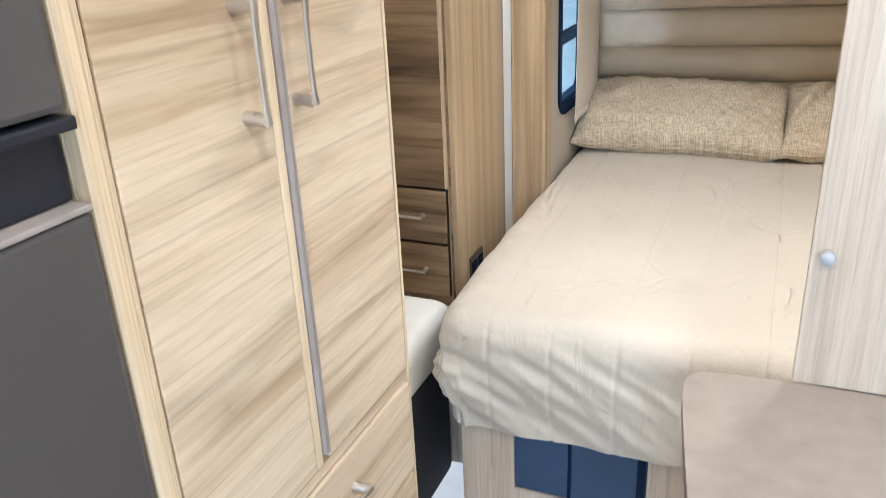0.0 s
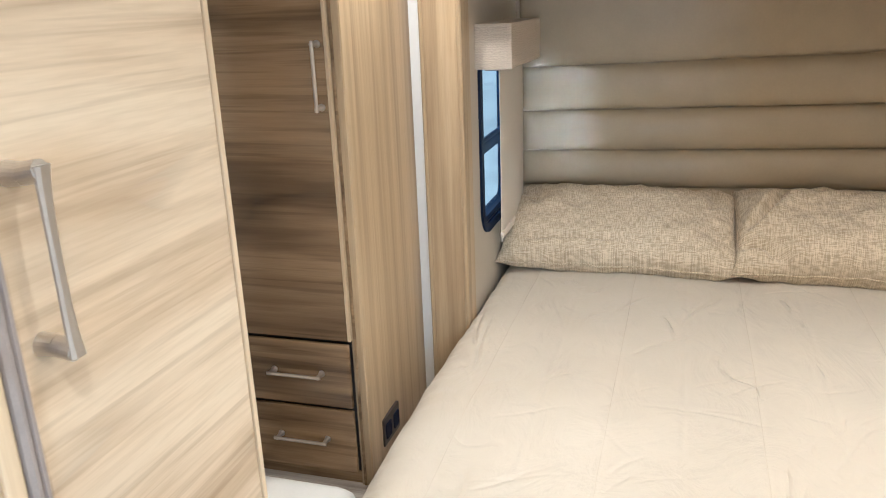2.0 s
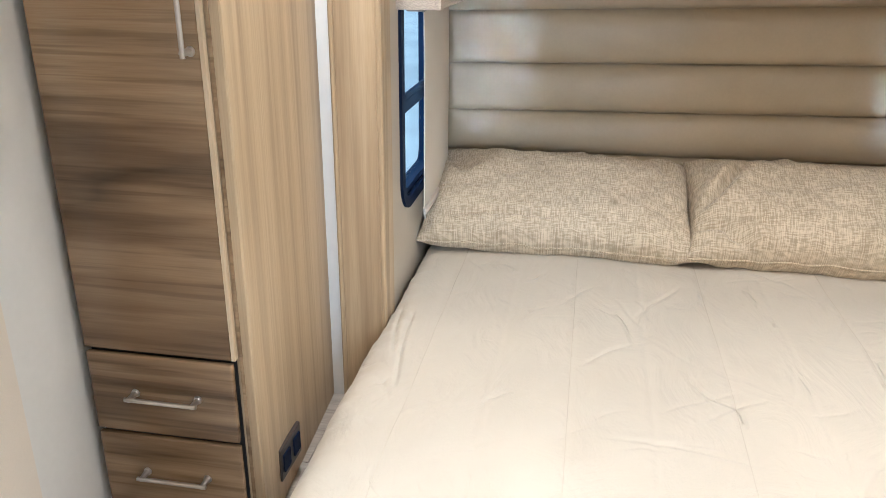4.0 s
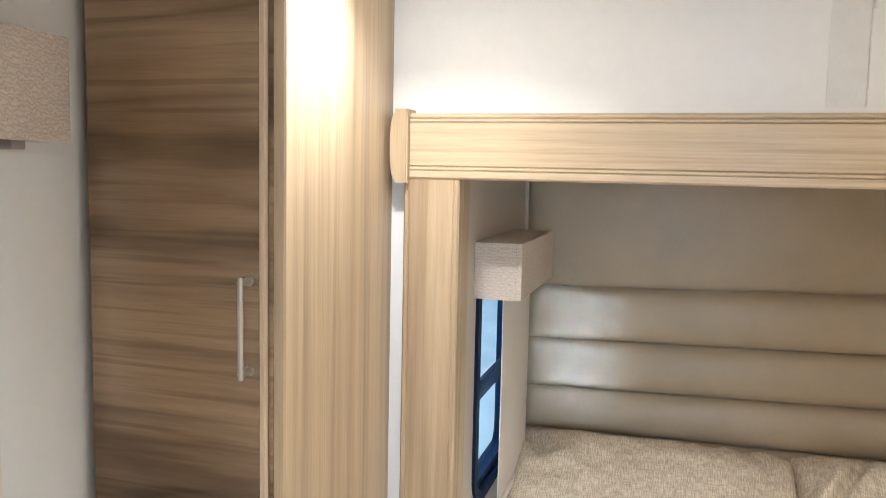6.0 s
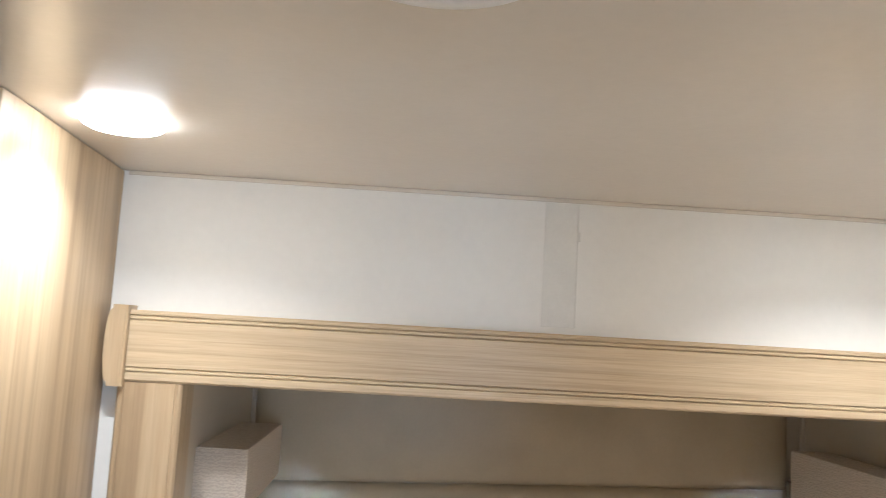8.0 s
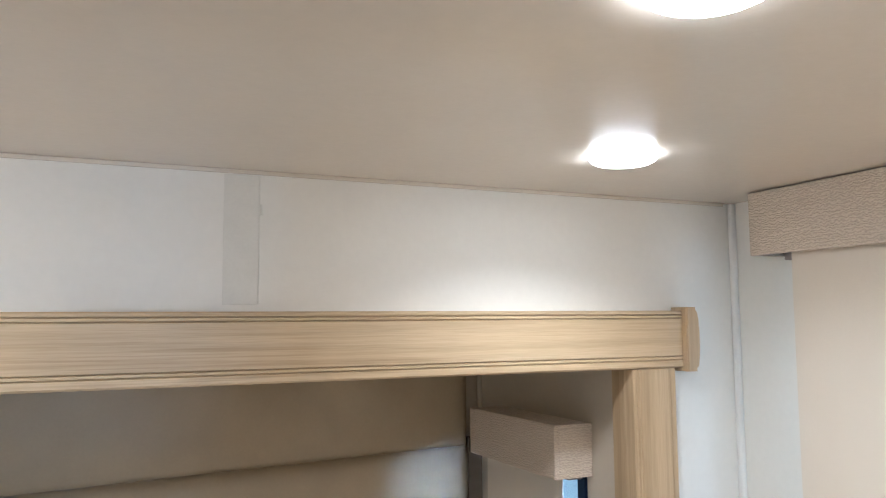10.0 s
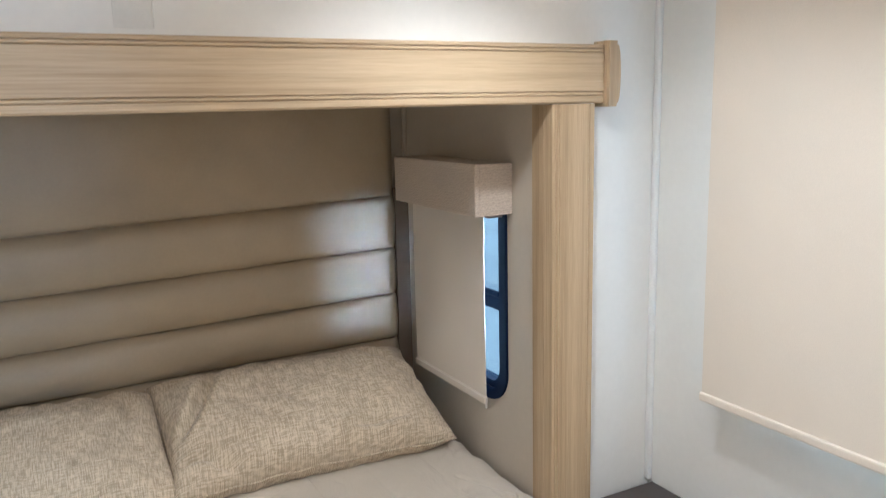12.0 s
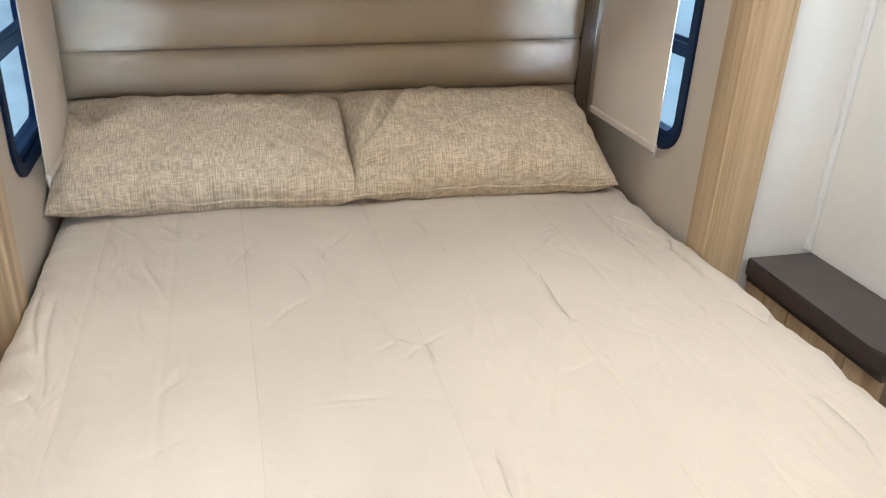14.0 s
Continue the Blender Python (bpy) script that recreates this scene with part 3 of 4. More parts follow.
def bow_mesh(a, b, o):
    """Flat bar, narrow at the middle and flaring to its ends, on two stout round feet whose tops lean outwards."""
    bm = bmesh.new()
    d = (b - a).normalized()
    side = d.cross(o)
    n = 16
    rings = []
    for i in range(n + 1):
        t = i / n
        k = abs(2 * t - 1)
        c = a - d * 0.007 + (b - a + d * 0.014) * t + o * (0.0320 - 0.0022 * (1 - k ** 3))
        w = 0.0052 + 0.0026 * k ** 3
        h = 0.0026 + 0.0012 * k ** 6
        rings.append([bm.verts.new(c + side * w * x + o * h * y) for x, y in ((-1, -0.4), (-0.6, -1), (0.6, -1), (1, -0.4), (1, 0.4), (0.6, 1), (-0.6, 1), (-1, 0.4))])
    for p, q in zip(rings, rings[1:]):
        for k in range(8):
            bm.faces.new((p[k], p[(k + 1) % 8], q[(k + 1) % 8], q[k]))
    bm.faces.new(rings[0])
    bm.faces.new(rings[-1][::-1])
    for e, lean in ((a, -1), (b, 1)):
        rod(bm, e, e + o * 0.0145, 0.0102, 0.0088, n=20)
        rod(bm, e + o * 0.014, e + o * 0.0310 + d * lean * 0.0030, 0.0088, 0.0086, n=20)
    return bm


def post_handle(parent, a, b, o):
    """A thin round bar on two round posts."""
    a, b, o = Vector(a), Vector(b), Vector(o)
    d = (b - a).normalized()
    bm = bmesh.new()
    rod(bm, a - d * 0.008 + o * 0.026, b + d * 0.008 + o * 0.026, 0.0042)
    for p in (a, b):
        rod(bm, p, p + o * 0.028, 0.0062, 0.0048)
        rod(bm, p, p + o * 0.004, 0.0085, 0.0075)
    return part("handle", bm, NICKEL, parent, "brushed nickel bar handle")


# ---- wardrobe with two doors over drawers ----
WX = -0.472
wardrobe = thing("wardrobe", (-0.76, 0.76, 0.0), "tall pale wood-grain wardrobe with two doors over drawers", "wardrobe")
part("body", boxed(WEST + 0.002, WX - 0.022, 0.4355, 1.096, 0.0, CEIL - 0.002, bevel=0.001), MAPLE_V, wardrobe)
part("stile", extrude(bmesh.new(), moulding(0.033, 0.022, (0.022, 0.027), g=0.0015, deep=0.0015), lambda u, v, w: (WX - 0.021 + v, 0.4355 + u, w), 0.0, CEIL - 0.002), MAPLE_V, wardrobe)
part("edge_band", boxed(WX - 0.021, WX + 0.001, 1.090, 1.098, 0.0, CEIL - 0.002, bevel=0.001), MAPLE_V, wardrobe)
for y0, y1, hy in ((0.470, 0.750, 0.698), (0.790, 1.088, 0.812)):
    door = part("door", boxed(WX - 0.020, WX, y0, y1, 0.812, CEIL - 0.03, bevel=0.003), MAPLE, wardrobe)
    bow_handle(door, ((WX, hy, 1.405), (WX, hy, 1.541)), (1, 0, 0))
part("door_edge", boxed(WX - 0.020, WX + 0.0015, 0.7505, 0.7695, 0.812, CEIL - 0.03, bevel=0.004), MAPLE_V, wardrobe)
bm = bmesh.new()
extrude(bm, [(0.771, WX - 0.018), (0.788, WX - 0.018), (0.788, WX + 0.003), (0.785, WX + 0.0065), (0.7815, WX + 0.0065), (0.7805, WX + 0.0035), (0.7785, WX + 0.0035), (0.7775, WX + 0.0065), (0.774, WX + 0.0065), (0.771, WX + 0.003)], lambda u, v, w: (v, u, w), 0.828, CEIL - 0.03)
part("centre_strip", bm, ALU, wardrobe, "dark grey aluminium strip between the doors")
part("rail", boxed(WX - 0.020, WX - 0.002, 0.470, 1.088, 0.786, 0.809, bevel=0.002), MAPLE, wardrobe)
for z0, z1 in ((0.570, 0.780), (0.350, 0.560), (0.10, 0.340)):
    dr = part("drawer", boxed(WX - 0.020, WX + 0.003, 0.470, 1.088, z0, z1, bevel=0.006), MAPLE, wardrobe)
    bow_handle(dr, ((WX + 0.003, 0.71, (z0 + z1) / 2 + 0.03), (WX + 0.003, 0.85, (z0 + z1) / 2 + 0.03)), (1, 0, 0))

# ---- refrigerator ----
fridge = thing("refrigerator", (-0.76, 0.1, 0.0), "dark grey two-door refrigerator with black grip band", "refrigerator")
part("body", boxed(WEST + 0.002, -0.56, -0.28, 0.4345, 0.0, CEIL - 0.002, bevel=0.003), STEEL, fridge)
part("freezer_door", boxed(-0.558, -0.474, -0.27, 0.432, 1.475, 1.98, bevel=0.008), STEEL, fridge)
part("door", boxed(-0.558, -0.474, -0.27, 0.432, 0.16, 1.374, bevel=0.008), STEEL, fridge)
bm = bmesh.new()
box(bm, -0.556, -0.494, -0.27, 0.432, 1.3835, 1.458, bevel=0.004)
box(bm, -0.552, -0.466, -0.27, 0.432, 1.458, 1.472, bevel=0.003)
part("grip_band", bm, GRIP, fridge, "black recessed grip band")
part("grip_strip", boxed(-0.552, -0.470, -0.27, 0.432, 1.3755, 1.3825, bevel=0.002), ALU, fridge)

# ---- closet with a door over two drawers ----
closet = thing("closet", (-0.9, 2.2, RAISED), "brown wood-grain corner closet with one door over two drawers", "closet")
CY = 1.952
bm = extrude(bmesh.new(), [(-0.738, CY), (-0.7105, CY), (-0.7075, CY + 0.003), (-0.741, NORTH - 0.001), (-0.758, NORTH - 0.001), (-0.749, CY + 0.03), (-0.738, CY + 0.024)], lambda u, v, w: (u, v, w), RAISED, CEIL - 0.002)
part("side_panel", bm, OAK_V, closet, "oak-grain side panel")
part("back", boxed(WEST + 0.002, -0.750, NORTH - 0.02, NORTH - 0.001, RAISED, CEIL - 0.002), OAK_V, closet)
part("side_panel", boxed(WEST + 0.002, WEST + 0.012, CY + 0.046, NORTH - 0.021, RAISED, CEIL - 0.002), OAK_V, closet)
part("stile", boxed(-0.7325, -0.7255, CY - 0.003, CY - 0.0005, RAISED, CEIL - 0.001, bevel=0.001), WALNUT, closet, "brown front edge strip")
# solid strip coloured near-black as the shade of the gap by the wall
part("stile", boxed(WEST + 0.002, -1.036, CY + 0.030, CY + 0.045, RAISED, CEIL - 0.002), DARK, closet, "dark strip painting the shaded gap beside the door")
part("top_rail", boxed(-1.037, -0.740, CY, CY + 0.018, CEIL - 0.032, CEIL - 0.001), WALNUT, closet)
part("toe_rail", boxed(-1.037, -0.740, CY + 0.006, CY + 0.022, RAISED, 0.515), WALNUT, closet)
# near-black sheet behind the fronts paints the shade in the gaps between them
part("mid_rail", boxed(-1.037, -0.740, CY + 0.006, CY + 0.022, 0.516, CEIL - 0.033), DARK, closet)
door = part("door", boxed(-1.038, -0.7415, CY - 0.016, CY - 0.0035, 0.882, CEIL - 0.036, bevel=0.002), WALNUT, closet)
part("edge_band", boxed(-0.741, -0.7335, CY - 0.0165, CY - 0.0035, 0.882, CEIL - 0.036, bevel=0.001), MAPLE_V, door, "pale edge band")
post_handle(door, (-0.757, CY - 0.016, 1.436), (-0.757, CY - 0.016, 1.570), (0, -1, 0))
for z0, z1 in ((0.702, 0.872), (0.520, 0.693)):
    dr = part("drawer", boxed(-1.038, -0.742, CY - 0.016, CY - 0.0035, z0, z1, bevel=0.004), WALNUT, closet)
    zc = (z0 + z1) / 2
    post_handle(dr, (-0.945, CY - 0.016, zc + 0.004), (-0.817, CY - 0.016, zc + 0.004), (0, -1, 0))
outlet = thing("outlet", (-0.715, 2.10, 0.535), "dark brown power outlet on the closet side", "outlet")
part("plate", boxed(-0.7175, -0.7085, 2.045, 2.160, 0.535, 0.612, bevel=0.003), BROWN_TOP, outlet)
for y in (2.074, 2.131):
    part("socket", boxed(-0.7086, -0.7065, y - 0.018, y + 0.018, 0.552, 0.594, bevel=0.003), BLACK, outlet)

# ---- bench ----
bench = thing("bench", (-0.85, 1.5, 0.0), "low bench with a white padded top and dark navy sides", "bench")
part("base", boxed(-1.04, -0.685, 1.14, 1.78, 0.0, 0.42, bevel=0.02), DARK_CLOTH, bench)
bm = boxed(-1.05, -0.665, 1.13, 1.795, 0.425, 0.60, bevel=0.055, segments=5)
part("cushion", bm, TICKING, bench, "white cotton padded cushion", smooth=True)

# ---- counter and partition ----
single("partition", boxed(0.2205, EAST - 0.002, 1.145, 1.167, 0.888, CEIL - 0.002, bevel=0.003), ASH_V, "whitewashed wood-grain partition panel on the counter", "partition", "structure")
counter = thing("counter_cabinet", (0.7, 0.9, 0.0), "low cabinet with a taupe countertop", "cabinet")
bm = bmesh.new()
pts = [(1.30, 0.60), (1.30, 1.170), (0.30, 1.152)] + [(0.098 + 0.045 * math.cos(radians(a)), 1.092 + 0.042 * math.sin(radians(a))) for a in range(96, 186, 15)] + [(0.056, 1.045), (0.074, 0.923), (0.095, 0.79)] + [(0.150 + 0.045 * math.cos(radians(a)), 0.645 + 0.045 * math.sin(radians(a))) for a in range(187, 271, 14)]
extrude(bm, pts, lambda u, v, w: (u, v, w), 0.854, 0.886)
part("countertop", bm, GREY_TOP, counter, "taupe laminate countertop")
part("body", boxed(0.125, 1.30, 0.64, 1.120, 0.0, 0.853, bevel=0.003), ASH_V, counter)
knob = thing("knob", (0.246, 1.145, 1.115), "small clear round knob on the partition", "knob")
bm = bmesh.new()
rod(bm, (0.245, 1.145, 1.119), (0.245, 1.134, 1.119), 0.011, 0.0135, n=24)
part("collar", bm, NICKEL, knob)
bm = bmesh.new()
bmesh.ops.create_uvsphere(bm, u_segments=20, v_segments=12, radius=0.0115, matrix=Matrix.Translation((0.245, 1.132, 1.119)) @ Matrix.Diagonal((1, 0.55, 1, 1)))
part("cap", bm, PEARL, knob, smooth=True)

# ---- ledge along the east wall ----
ledge = thing("bedside_ledge", (1.23, 2.25, RAISED), "dark brown bedside ledge on a wood-grain cabinet", "ledge")
bm = bmesh.new()
pts = [(EAST - 0.003, 2.470), (1.135, 2.470), (1.135, 2.03)] + [(1.215 - 0.08 * math.cos(radians(a)), 2.03 - 0.07 * math.sin(radians(a))) for a in range(15, 91, 15)] + [(EAST - 0.003, 1.96)]
extrude(bm, pts, lambda u, v, w: (u, v, w), 0.668, 0.716)
bmesh.ops.bevel(bm, geom=[e for e in bm.edges], offset=0.004, segments=2, affect="EDGES")
part("top", bm, BROWN_TOP, ledge, "dark brown rounded top")
part("body", boxed(1.160, EAST - 0.003, 1.992, 2.468, RAISED, 0.667), BROWN_STRIP, ledge, "dark carcass in the gaps")
for y0, y1 in ((1.990, 2.098), (2.101, 2.300), (2.303, 2.470)):
    part("front_panel", boxed(1.150, 1.1595, y0, y1, RAISED, 0.648, bevel=0.0015), OAK_V, ledge)
part("apron", boxed(1.147, 1.1595, 1.990, 2.470, 0.6485, 0.6675, bevel=0.001), BROWN_TOP, ledge, "dark brown apron under the top")

# ---- bed ----
base = thing("bed_base", (0.2, 1.55, 0.0), "whitewashed wood bed base with blue storage doors", "bed base")
bm = bmesh.new()
box(bm, -0.552, -0.402, 1.54, 1.559, 0.0, 0.50, bevel=0.002)
box(bm, -0.050, 1.00, 1.54, 1.559, 0.0, 0.50, bevel=0.002)
box(bm, -0.402, -0.050, 1.54, 1.559, 0.0, 0.178)
box(bm, -0.402, -0.050, 1.54, 1.559, 0.40, 0.50)
part("front_panel", bm, ASH_V, base)
for x0, x1 in ((-0.400, -0.253), (-0.247, -0.053)):
    part("storage_door", boxed(x0, x1, 1.544, 1.558, 0.181, 0.397, bevel=0.004), NAVY, base, "blue plastic storage door")
part("storage_edge", boxed(-0.2545, -0.2455, 1.541, 1.5435, 0.181, 0.397, bevel=0.001), BLACK, base)
part("storage_edge", boxed(-0.076, -0.055, 1.538, 1.5435, 0.181, 0.397, bevel=0.002), BLACK, base)
single("mattress", boxed(-0.555, 0.960, 1.565, 3.20, RAISED + 0.002, 0.70, bevel=0.05, segments=4), TICKING, "white mattress under the bedspread", "mattress", smooth=True)

CREASES = ((-0.114, 2.267, 0.044, 2.416, 0.006), (-0.29, 2.11, -0.235, 2.137, 0.006), (-0.07, 2.009, 0.224, 1.982, 0.006), (0.905, 2.60, 0.92, 2.28, 0.024),
           (0.009, 2.49, 0.14, 2.757, 0.008), (0.02, 2.62, 0.06, 2.50, 0.006), (0.443, 2.057, 0.30, 1.83, 0.005), (0.258, 2.197, 0.119, 2.082, 0.005), (0.60, 2.30, 0.74, 2.12, 0.005),
           (0.86, 2.72, 0.97, 2.50, 0.022), (-0.56, 2.55, -0.52, 2.25, 0.018), (-0.52, 2.50, -0.49, 2.12, 0.012), (0.52, 2.48, 0.66, 2.60, 0.004), (-0.36, 2.68, -0.30, 2.40, 0.004))


_rng = random.Random(11)
WRINKLES = list(CREASES)
for _ in range(54):
    wx, wy, wa, wl = _rng.uniform(-0.5, 0.92), _rng.uniform(1.62, 2.82), _rng.choice((0.5, 1.0, 1.25, 2.3)) + _rng.uniform(-0.35, 0.35), _rng.uniform(0.06, 0.22)
    WRINKLES.append((wx, wy, wx + wl * math.cos(wa), wy + wl * math.sin(wa), _rng.uniform(0.0015, 0.004)))
WRINKLES = [(min(a, c) - 0.1, max(a, c) + 0.1, min(b, d) - 0.1, max(b, d) + 0.1, a, b, c, d, e) for a, b, c, d, e in WRINKLES]


def crease_height(x, y):
    h = 0.0
    for x0, x1, y0, y1, ax, ay, bx, by, amp in WRINKLES:
        if not (x0 < x < x1 and y0 < y < y1):
            continue
        dx, dy = bx - ax, by - ay
        L = math.hypot(dx, dy)
        t = ((x - ax) * dx + (y - ay) * dy) / (L * L)
        d = ((x - ax) * dy - (y - ay) * dx) / L
        fade = max(0.0, 1 - abs(2 * t - 1) ** 3) if 0 < t < 1 else 0.0
        d += 0.006 * math.sin(5 * t + ax * 7)
        d = -d if dx > 0 else d
        h += 0.8 * amp * fade * (0.16 * math.exp(-((d + 0.016) / 0.016) ** 2) - 0.8 * math.exp(-(d / 0.0048) ** 2) + 0.12 * math.exp(-((d - 0.014) / 0.012) ** 2))
    return h


SEAMS = [-0.45 + 0.16 * k for k in range(9)]
SX0, SX1, SY0, SY1, SRAD, SDROP = -0.520, 0.938, 1.565, 3.215, 0.085, 0.392


def spread_point(s, t):
    """Where the point (s, t) of the flat cloth lies: over the mattress, down its foot and sides in loose folds."""
    qx, qy = min(max(s, SX0), SX1), max(t, SY0)
    dx, dy = s - qx, t - qy
    L = max(abs(dx) * SDROP / 0.36, abs(dy))
    px, py, pz = qx, qy, 0.748
    pz += 0.012 * math.sin((qx - SX0) / (SX1 - SX0) * math.pi) - 0.028 * max(0.0, (2.15 - qy) / 0.6) ** 2
    top = 1.0
    if L > 1e-6:
        ux, uy = dx / math.hypot(dx, dy), dy / math.hypot(dx, dy)
        r = SRAD
        o, d = (r * math.sin(L / r), r * (1 - math.cos(L / r))) if L < r * math.pi / 2 else (r, r + L - r * math.pi / 2)
        fall = max(0.0, d - 0.04)
        d = min(d, 0.345)
        top = max(0.0, 1 - d / 0.06)
        wave = 0.7 * min(fall, 0.2) * (0.30 * noise.noise((s * 4.2 + t * 4.0, t * 3.0 + 3.1, 0.0)) + 0.20 * noise.noise((s * 9 + t * 10.0, t * 4.0, 4.0)) + 0.10 * noise.noise((s * 18 + t * 19.0, t * 9.0, 7.0)))
        hem = 1 - 0.75 * min(1.0, fall / 0.3) ** 2
        o += wave * hem - 0.25 * fall * fall
        if dy < 0:
            # folds fanning out from the corner of the mattress
            run = max(0.0, s - SX0) + 0.07
            across = fall - 0.55 * run
            o += min(1.0, fall / 0.08) * hem * 0.045 * math.exp(-run / 0.5) * (noise.noise((across * 11.0, 2.2, run * 2.0)) + 0.6 * noise.noise((across * 24.0, 5.2, run * 3.0)))
        px, py, pz = qx + ux * o, qy + uy * o, pz - d
    seam = sum(math.exp(-((s - k) / 0.007) ** 2) for k in SEAMS)
    edge = math.exp(-((s - (SX1 + 0.05)) / 0.07) ** 2) + math.exp(-((s - (SX0 - 0.05)) / 0.07) ** 2)
    pz += top * (crease_height(px, py) + 0.010 * noise.noise((px * 3.2, py * 3.2, 0.7)) + 0.005 * noise.noise((px * 11, py * 7, 1.9)) - 0.0014 * seam)
    pz += min(1.0, top + 0.5) * edge * (0.010 * noise.noise((px * 6, py * 13, 3.3)) + 0.005 * noise.noise((px * 9, py * 27, 8.3)))
    if top < 1 and dy < 0:
        py += (1 - top) * 0.004 * seam
    # squeezed between the posts, and riding up the alcove walls
    if py > 2.36:
        k = min(1.0, (py - 2.36) / 0.08)
        px += k * (min(max(px, -0.579), 0.984) - px)
        pz = max(pz, RAISED + 0.007 + 0.20 * k + 0.012 * k * noise.noise((px * 3, py * 9, 1.0)))
    if py > 1.60:
        pz = max(pz, RAISED + 0.007)
    return px, py, pz


def bedspread():
    bm = bmesh.new()
    nx, ny = 600, 600
    rows = [[bm.verts.new(spread_point(SX0 - 0.36 + (SX1 - SX0 + 0.72) * i / nx, SY0 - SDROP + (SY1 - SY0 + SDROP) * j / ny)) for i in range(nx + 1)] for j in range(ny + 1)]
    for a, b in zip(rows, rows[1:]):
        for i in range(nx):
            bm.faces.new((a[i], a[i + 1], b[i + 1], b[i]))
    return bm


spread = thing("bedspread", (0.2, 2.3, 0.74), "beige quilted bedspread, wrinkled, hanging over the foot of the bed", "bedspread")
part("cover", bedspread(), SPREAD, spread, smooth=True)
for k in SEAMS[::2]:
    bm = bmesh.new()
    prev = None
    for j in range(261):
        t = SY0 - 0.345 + (SY1 - 0.02 - SY0 + 0.345) * j / 260
        wob = 0.002 * noise.noise((k * 9, t * 6, 0.0))
        a, b = Vector(spread_point(k + wob - 0.0009, t)), Vector(spread_point(k + wob + 0.0009, t))
        lift = Vector((0, -0.0007, 0.0007))
        row = (bm.verts.new(a + lift * 0.2), bm.verts.new((a + b) / 2 + lift), bm.verts.new(b + lift * 0.2))
        if prev:
            bm.faces.new((prev[0], prev[1], row[1], row[0]))
            bm.faces.new((prev[1], prev[2], row[2], row[1]))
        prev = row
    part("seam", bm, THREAD, spread, smooth=True)


FOLDS = {1.0: ((-0.80, -0.66, 0.05, -0.72, 0.05, 0.016), (0.70, 0.9, 0.86, 0.2, 0.06, 0.012), (-0.86, 0.75, -0.70, 0.05, 0.07, 0.016), (-0.2, 0.85, 0.2, 0.62, 0.06, 0.008)),
         7.3: ((-0.55, 0.80, -0.93, -0.38, 0.045, 0.034), (-0.72, -0.70, -0.60, -0.98, 0.05, 0.020), (-0.95, -0.60, -0.70, -0.72, 0.05, 0.016), (0.45, 0.86, 0.78, 0.35, 0.06, 0.012), (0.1, -0.78, 0.7, -0.70, 0.05, 0.010))}


def pillow_surface(u, v, side, seed, wide, tall, puff):
    h = (max(0.0, 1 - abs(u) ** 3.2) ** 0.42) * (max(0.0, 1 - abs(v) ** 2.6) ** 0.46)
    pull = 1 - 0.07 * (1 - abs(u) ** 2) * (abs(v) ** 3)
    pull_u = 1 - 0.04 * (1 - abs(v) ** 2) * (abs(u) ** 3)
    x, y = wide * u * pull_u, tall * v * pull
    z = side * puff * h
    rim = max(abs(u), abs(v)) ** 4
    gather = noise.noise((x * 26 + seed, y * 7, side * 2.0)) * abs(v) ** 2 + noise.noise((x * 7, y * 26 + seed, side * 3.0)) * abs(u) ** 2
    full = min(1.0, h * 2)
    z += side * (0.022 * h * noise.noise((x * 6 + seed, y * 7, side)) + 0.011 * full * noise.noise((x * 14 + seed, y * 17, side)) + 0.004 * full * noise.noise((x * 38 + seed, y * 41, side)) + 0.008 * gather * min(1.0, 3 * h))
    if side > 0:
        # pressed folds: a sharp valley with a softer swell beside it
        for a, b, c, d, w, amp in FOLDS[seed]:
            du, dv = c - a, d - b
            L = math.hypot(du, dv)
            t = ((u - a) * du + (v - b) * dv) / (L * L)
            q = ((u - a) * dv - (v - b) * du) / L + 0.03 * math.sin(4 * t + a)
            fade = max(0.0, 1 - abs(2 * t - 1) ** 3) if 0 < t < 1 else 0.0
            z -= amp * fade * full * (math.exp(-(q / w) ** 2) - 0.45 * math.exp(-((abs(q) - 2.2 * w) / (1.4 * w)) ** 2))
    z += rim * 0.012 * noise.noise((x * 12 + seed, y * 12, 0.0))
    return x, y, z


def pillow_mesh(seed, wide, tall, puff):
    bm = bmesh.new()
    nu, nv = 110, 70
    for side in (1, -1):
        grid = [[bm.verts.new(pillow_surface(-1 + 2 * i / nu, -1 + 2 * j / nv, side, seed, wide, tall, puff)) for j in range(nv + 1)] for i in range(nu + 1)]
        for i in range(nu):
            for j in range(nv):
                bm.faces.new((grid[i][j], grid[i + 1][j], grid[i + 1][j + 1], grid[i][j + 1]))
    bmesh.ops.remove_doubles(bm, verts=bm.verts[:], dist=0.0006)
    return bm


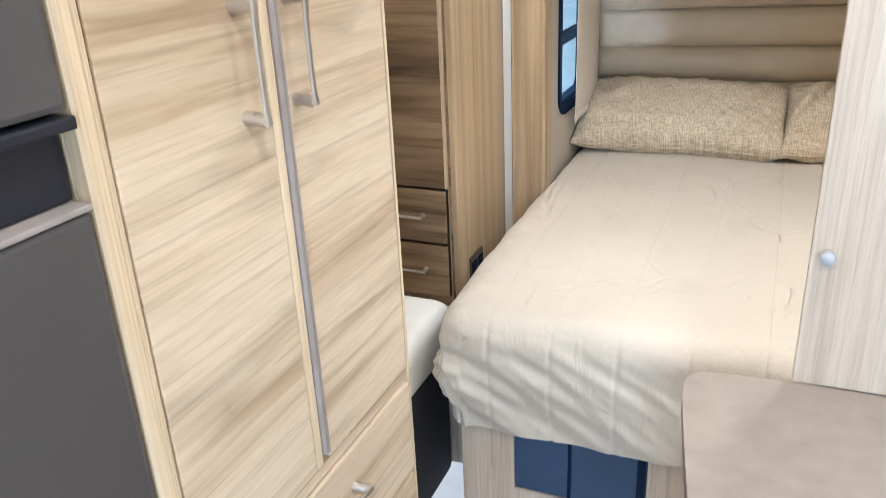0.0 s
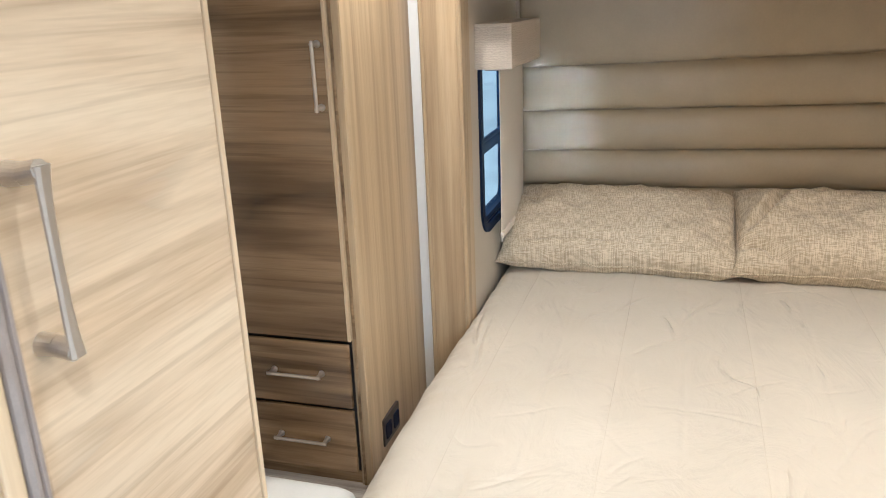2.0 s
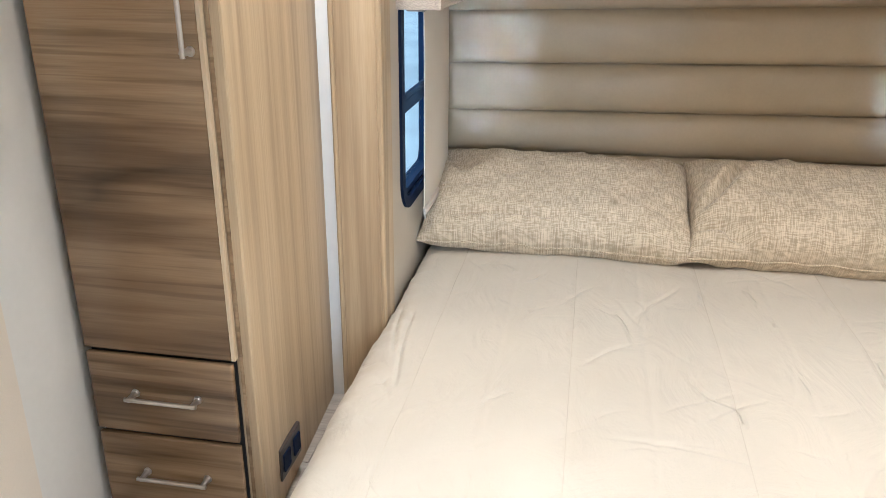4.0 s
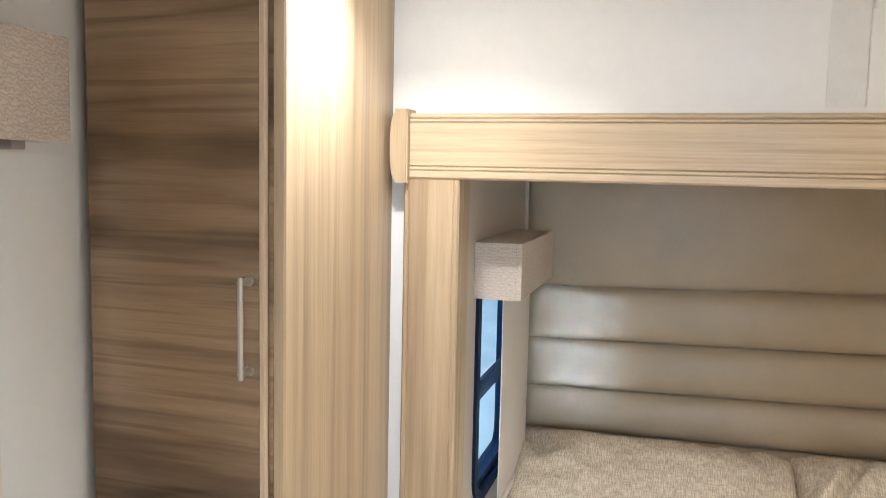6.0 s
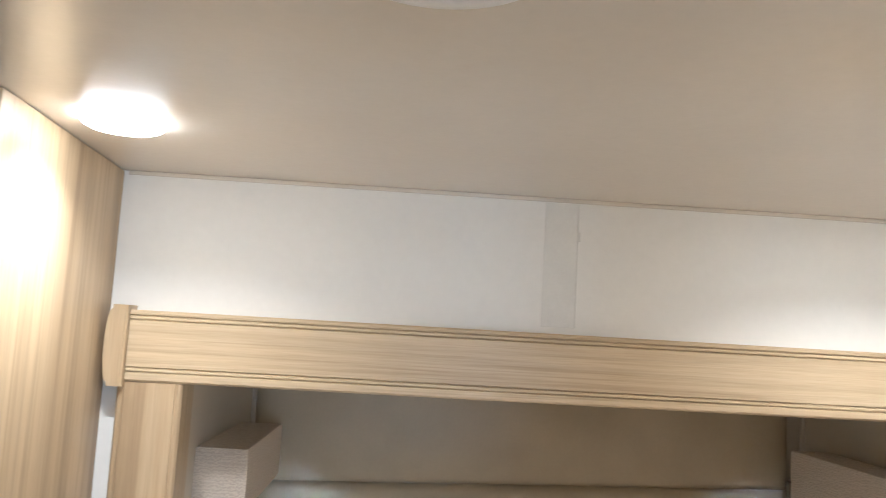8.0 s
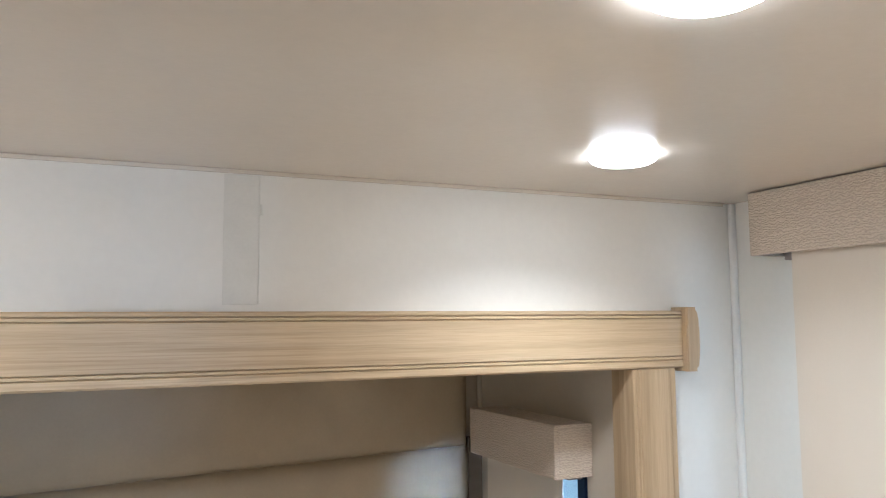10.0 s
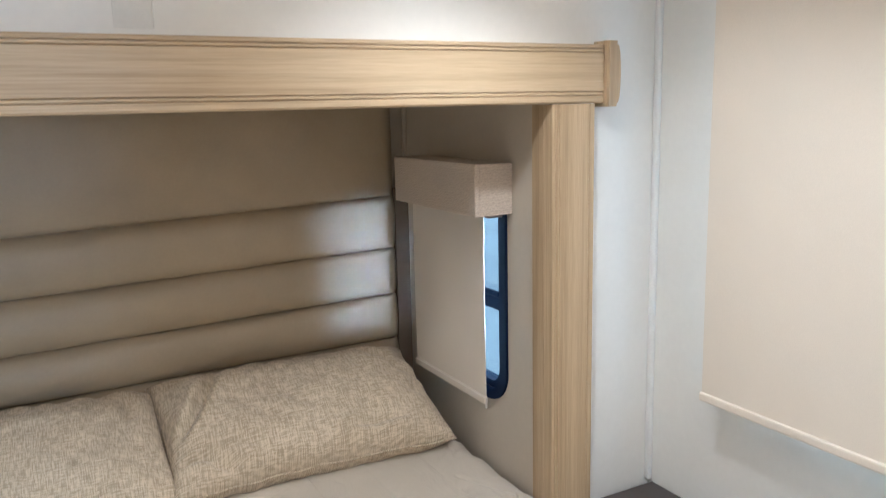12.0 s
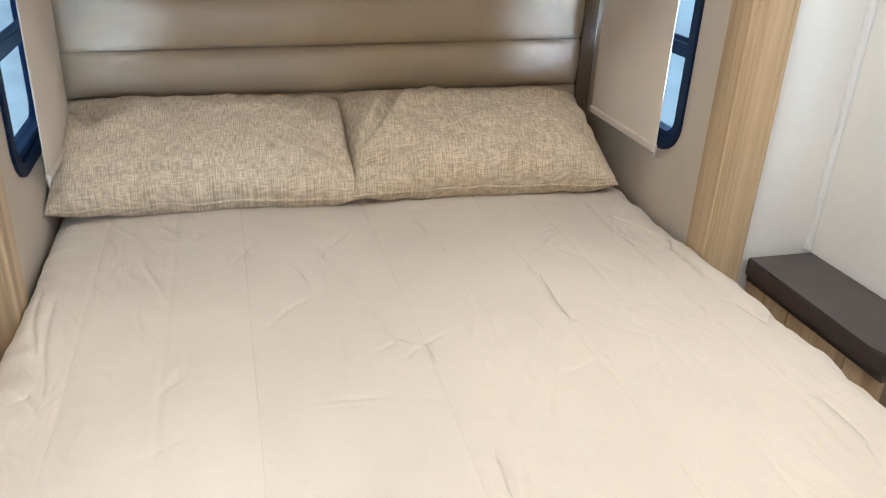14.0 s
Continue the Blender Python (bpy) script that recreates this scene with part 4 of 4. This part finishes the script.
def pillow(x, seed, tilt, roll, turn, y, z, wide=0.392, tall=0.232, puff=0.078):
    at = pose(x, y, z, tilt, roll, turn)
    p = thing("pillow", (x, y, z), "beige slubbed linen pillow leaning on the headboard", "pillow", "pillows on the bed")
    p.matrix_world = at
    cover = new("cover", finish("cover", pillow_mesh(seed, wide, tall, puff), LINEN, True))
    cover.parent = p
    bm = bmesh.new()
    rim = [(-1 + 2 * i / 40, -1) for i in range(40)] + [(1, -1 + 2 * i / 24) for i in range(24)] + [(1 - 2 * i / 40, 1) for i in range(40)] + [(-1, 1 - 2 * i / 24) for i in range(24)]
    pts = [Vector(pillow_surface(u, v, 1, seed, wide, tall, puff)) for u, v in rim]
    loops = []
    for k, c in enumerate(pts):
        d = (pts[(k + 1) % len(pts)] - pts[k - 1]).normalized()
        n1 = d.cross(Vector((0, 0, 1))).normalized()
        n2 = d.cross(n1)
        loops.append([bm.verts.new(c + (n1 * math.cos(a) + n2 * math.sin(a)) * 0.0032) for a in (0, 1.2566, 2.5133, 3.7699, 5.0265)])
    for k in range(len(loops)):
        a, b = loops[k], loops[(k + 1) % len(loops)]
        for q in range(5):
            bm.faces.new((a[q], a[(q + 1) % 5], b[(q + 1) % 5], b[q]))
    piping = new("piping", finish("piping", bm, LINEN, True))
    piping.parent = p
    return p


pillow(-0.204, 1.0, 24, 0.3, 0.3, 3.048, 0.866, wide=0.396, tall=0.205, puff=0.100)
pillow(0.554, 7.3, 24, 0.8, -0.3, 3.040, 0.873, wide=0.388, tall=0.207, puff=0.106)

# ---- channelled headboard ----
HX0, HX1, HY = -0.588, 0.953, 3.256
head = thing("headboard", (0.2, HY, 0.55), "taupe vinyl headboard with padded horizontal channels", "headboard")
part("backing", boxed(HX0, HX1, HY - 0.001, SB - 0.001, 0.52, 1.733), VINYL, head)


def channel(z0, z1, sag0, sag1, puff):
    """One padded roll between two stitched lines, which lie lower at the west end by sag."""
    bm = bmesh.new()
    n, nx = 16, 80
    rows = []
    for i in range(nx + 1):
        x = HX0 + (HX1 - HX0) * i / nx
        w = (HX1 - x) / (HX1 - HX0)
        lo, hi = z0 - sag0 * w, z1 - sag1 * w
        row = []
        for j in range(n + 1):
            a = math.pi * j / n
            e = max(0.0, min(1.0, (x - HX0) / 0.03, (HX1 - x) / 0.03))
            bulge = (max(0.0, math.sin(a)) ** 0.9) * (0.4 + 0.6 * math.sqrt(e))
            z = lo + (hi - lo) * (0.5 - 0.5 * math.cos(a))
            y = HY - puff * bulge + 0.003 * noise.noise((x * 5, z * 7, 2.0)) * bulge + 0.001 * noise.noise((x * 30, z * 12, 5.0)) * bulge
            row.append(bm.verts.new((x, y, z)))
        rows.append(row)
    for a, b in zip(rows, rows[1:]):
        for j in range(n):
            bm.faces.new((a[j], b[j], b[j + 1], a[j + 1]))
    for row in (rows[0], rows[-1]):
        bm.faces.new(row)
    return bm


for z0, z1, s0, s1, puff in ((1.447, 1.732, 0.044, 0.0, 0.016), (1.281, 1.446, 0.036, 0.044, 0.041), (1.132, 1.280, 0.034, 0.036, 0.041), (0.985, 1.131, 0.016, 0.034, 0.041), (0.83, 0.984, 0.0, 0.016, 0.041), (0.68, 0.829, 0.0, 0.0, 0.041)):
    part("channel", channel(z0, z1, s0, s1, puff), VINYL, head, smooth=True)

# ---- floor planks ----
def planks(parent, x0, x1, y0, y1, z, wide=0.13):
    mesh = {}
    i, x = 0, x0
    y = y0
    while y < y1 - 0.005:
        w = min(wide, y1 - y)
        x = x0 - random.uniform(0, 0.6)
        while x < x1:
            a, b = max(x, x0), min(x + 0.9, x1)
            if b - a > 0.01:
                part("plank", boxed(a + 0.0008, b - 0.0008, y + 0.0008, y + w - 0.0008, z - 0.004, z, bevel=0.0008, segments=1), PLANK, parent)
            x += 0.9
        y += w


planks(floor, WEST, EAST, SOUTH, 1.56, 0.0)
planks(bpy.data.objects["platform_west"], WEST, -0.602, 1.80, NORTH, RAISED)
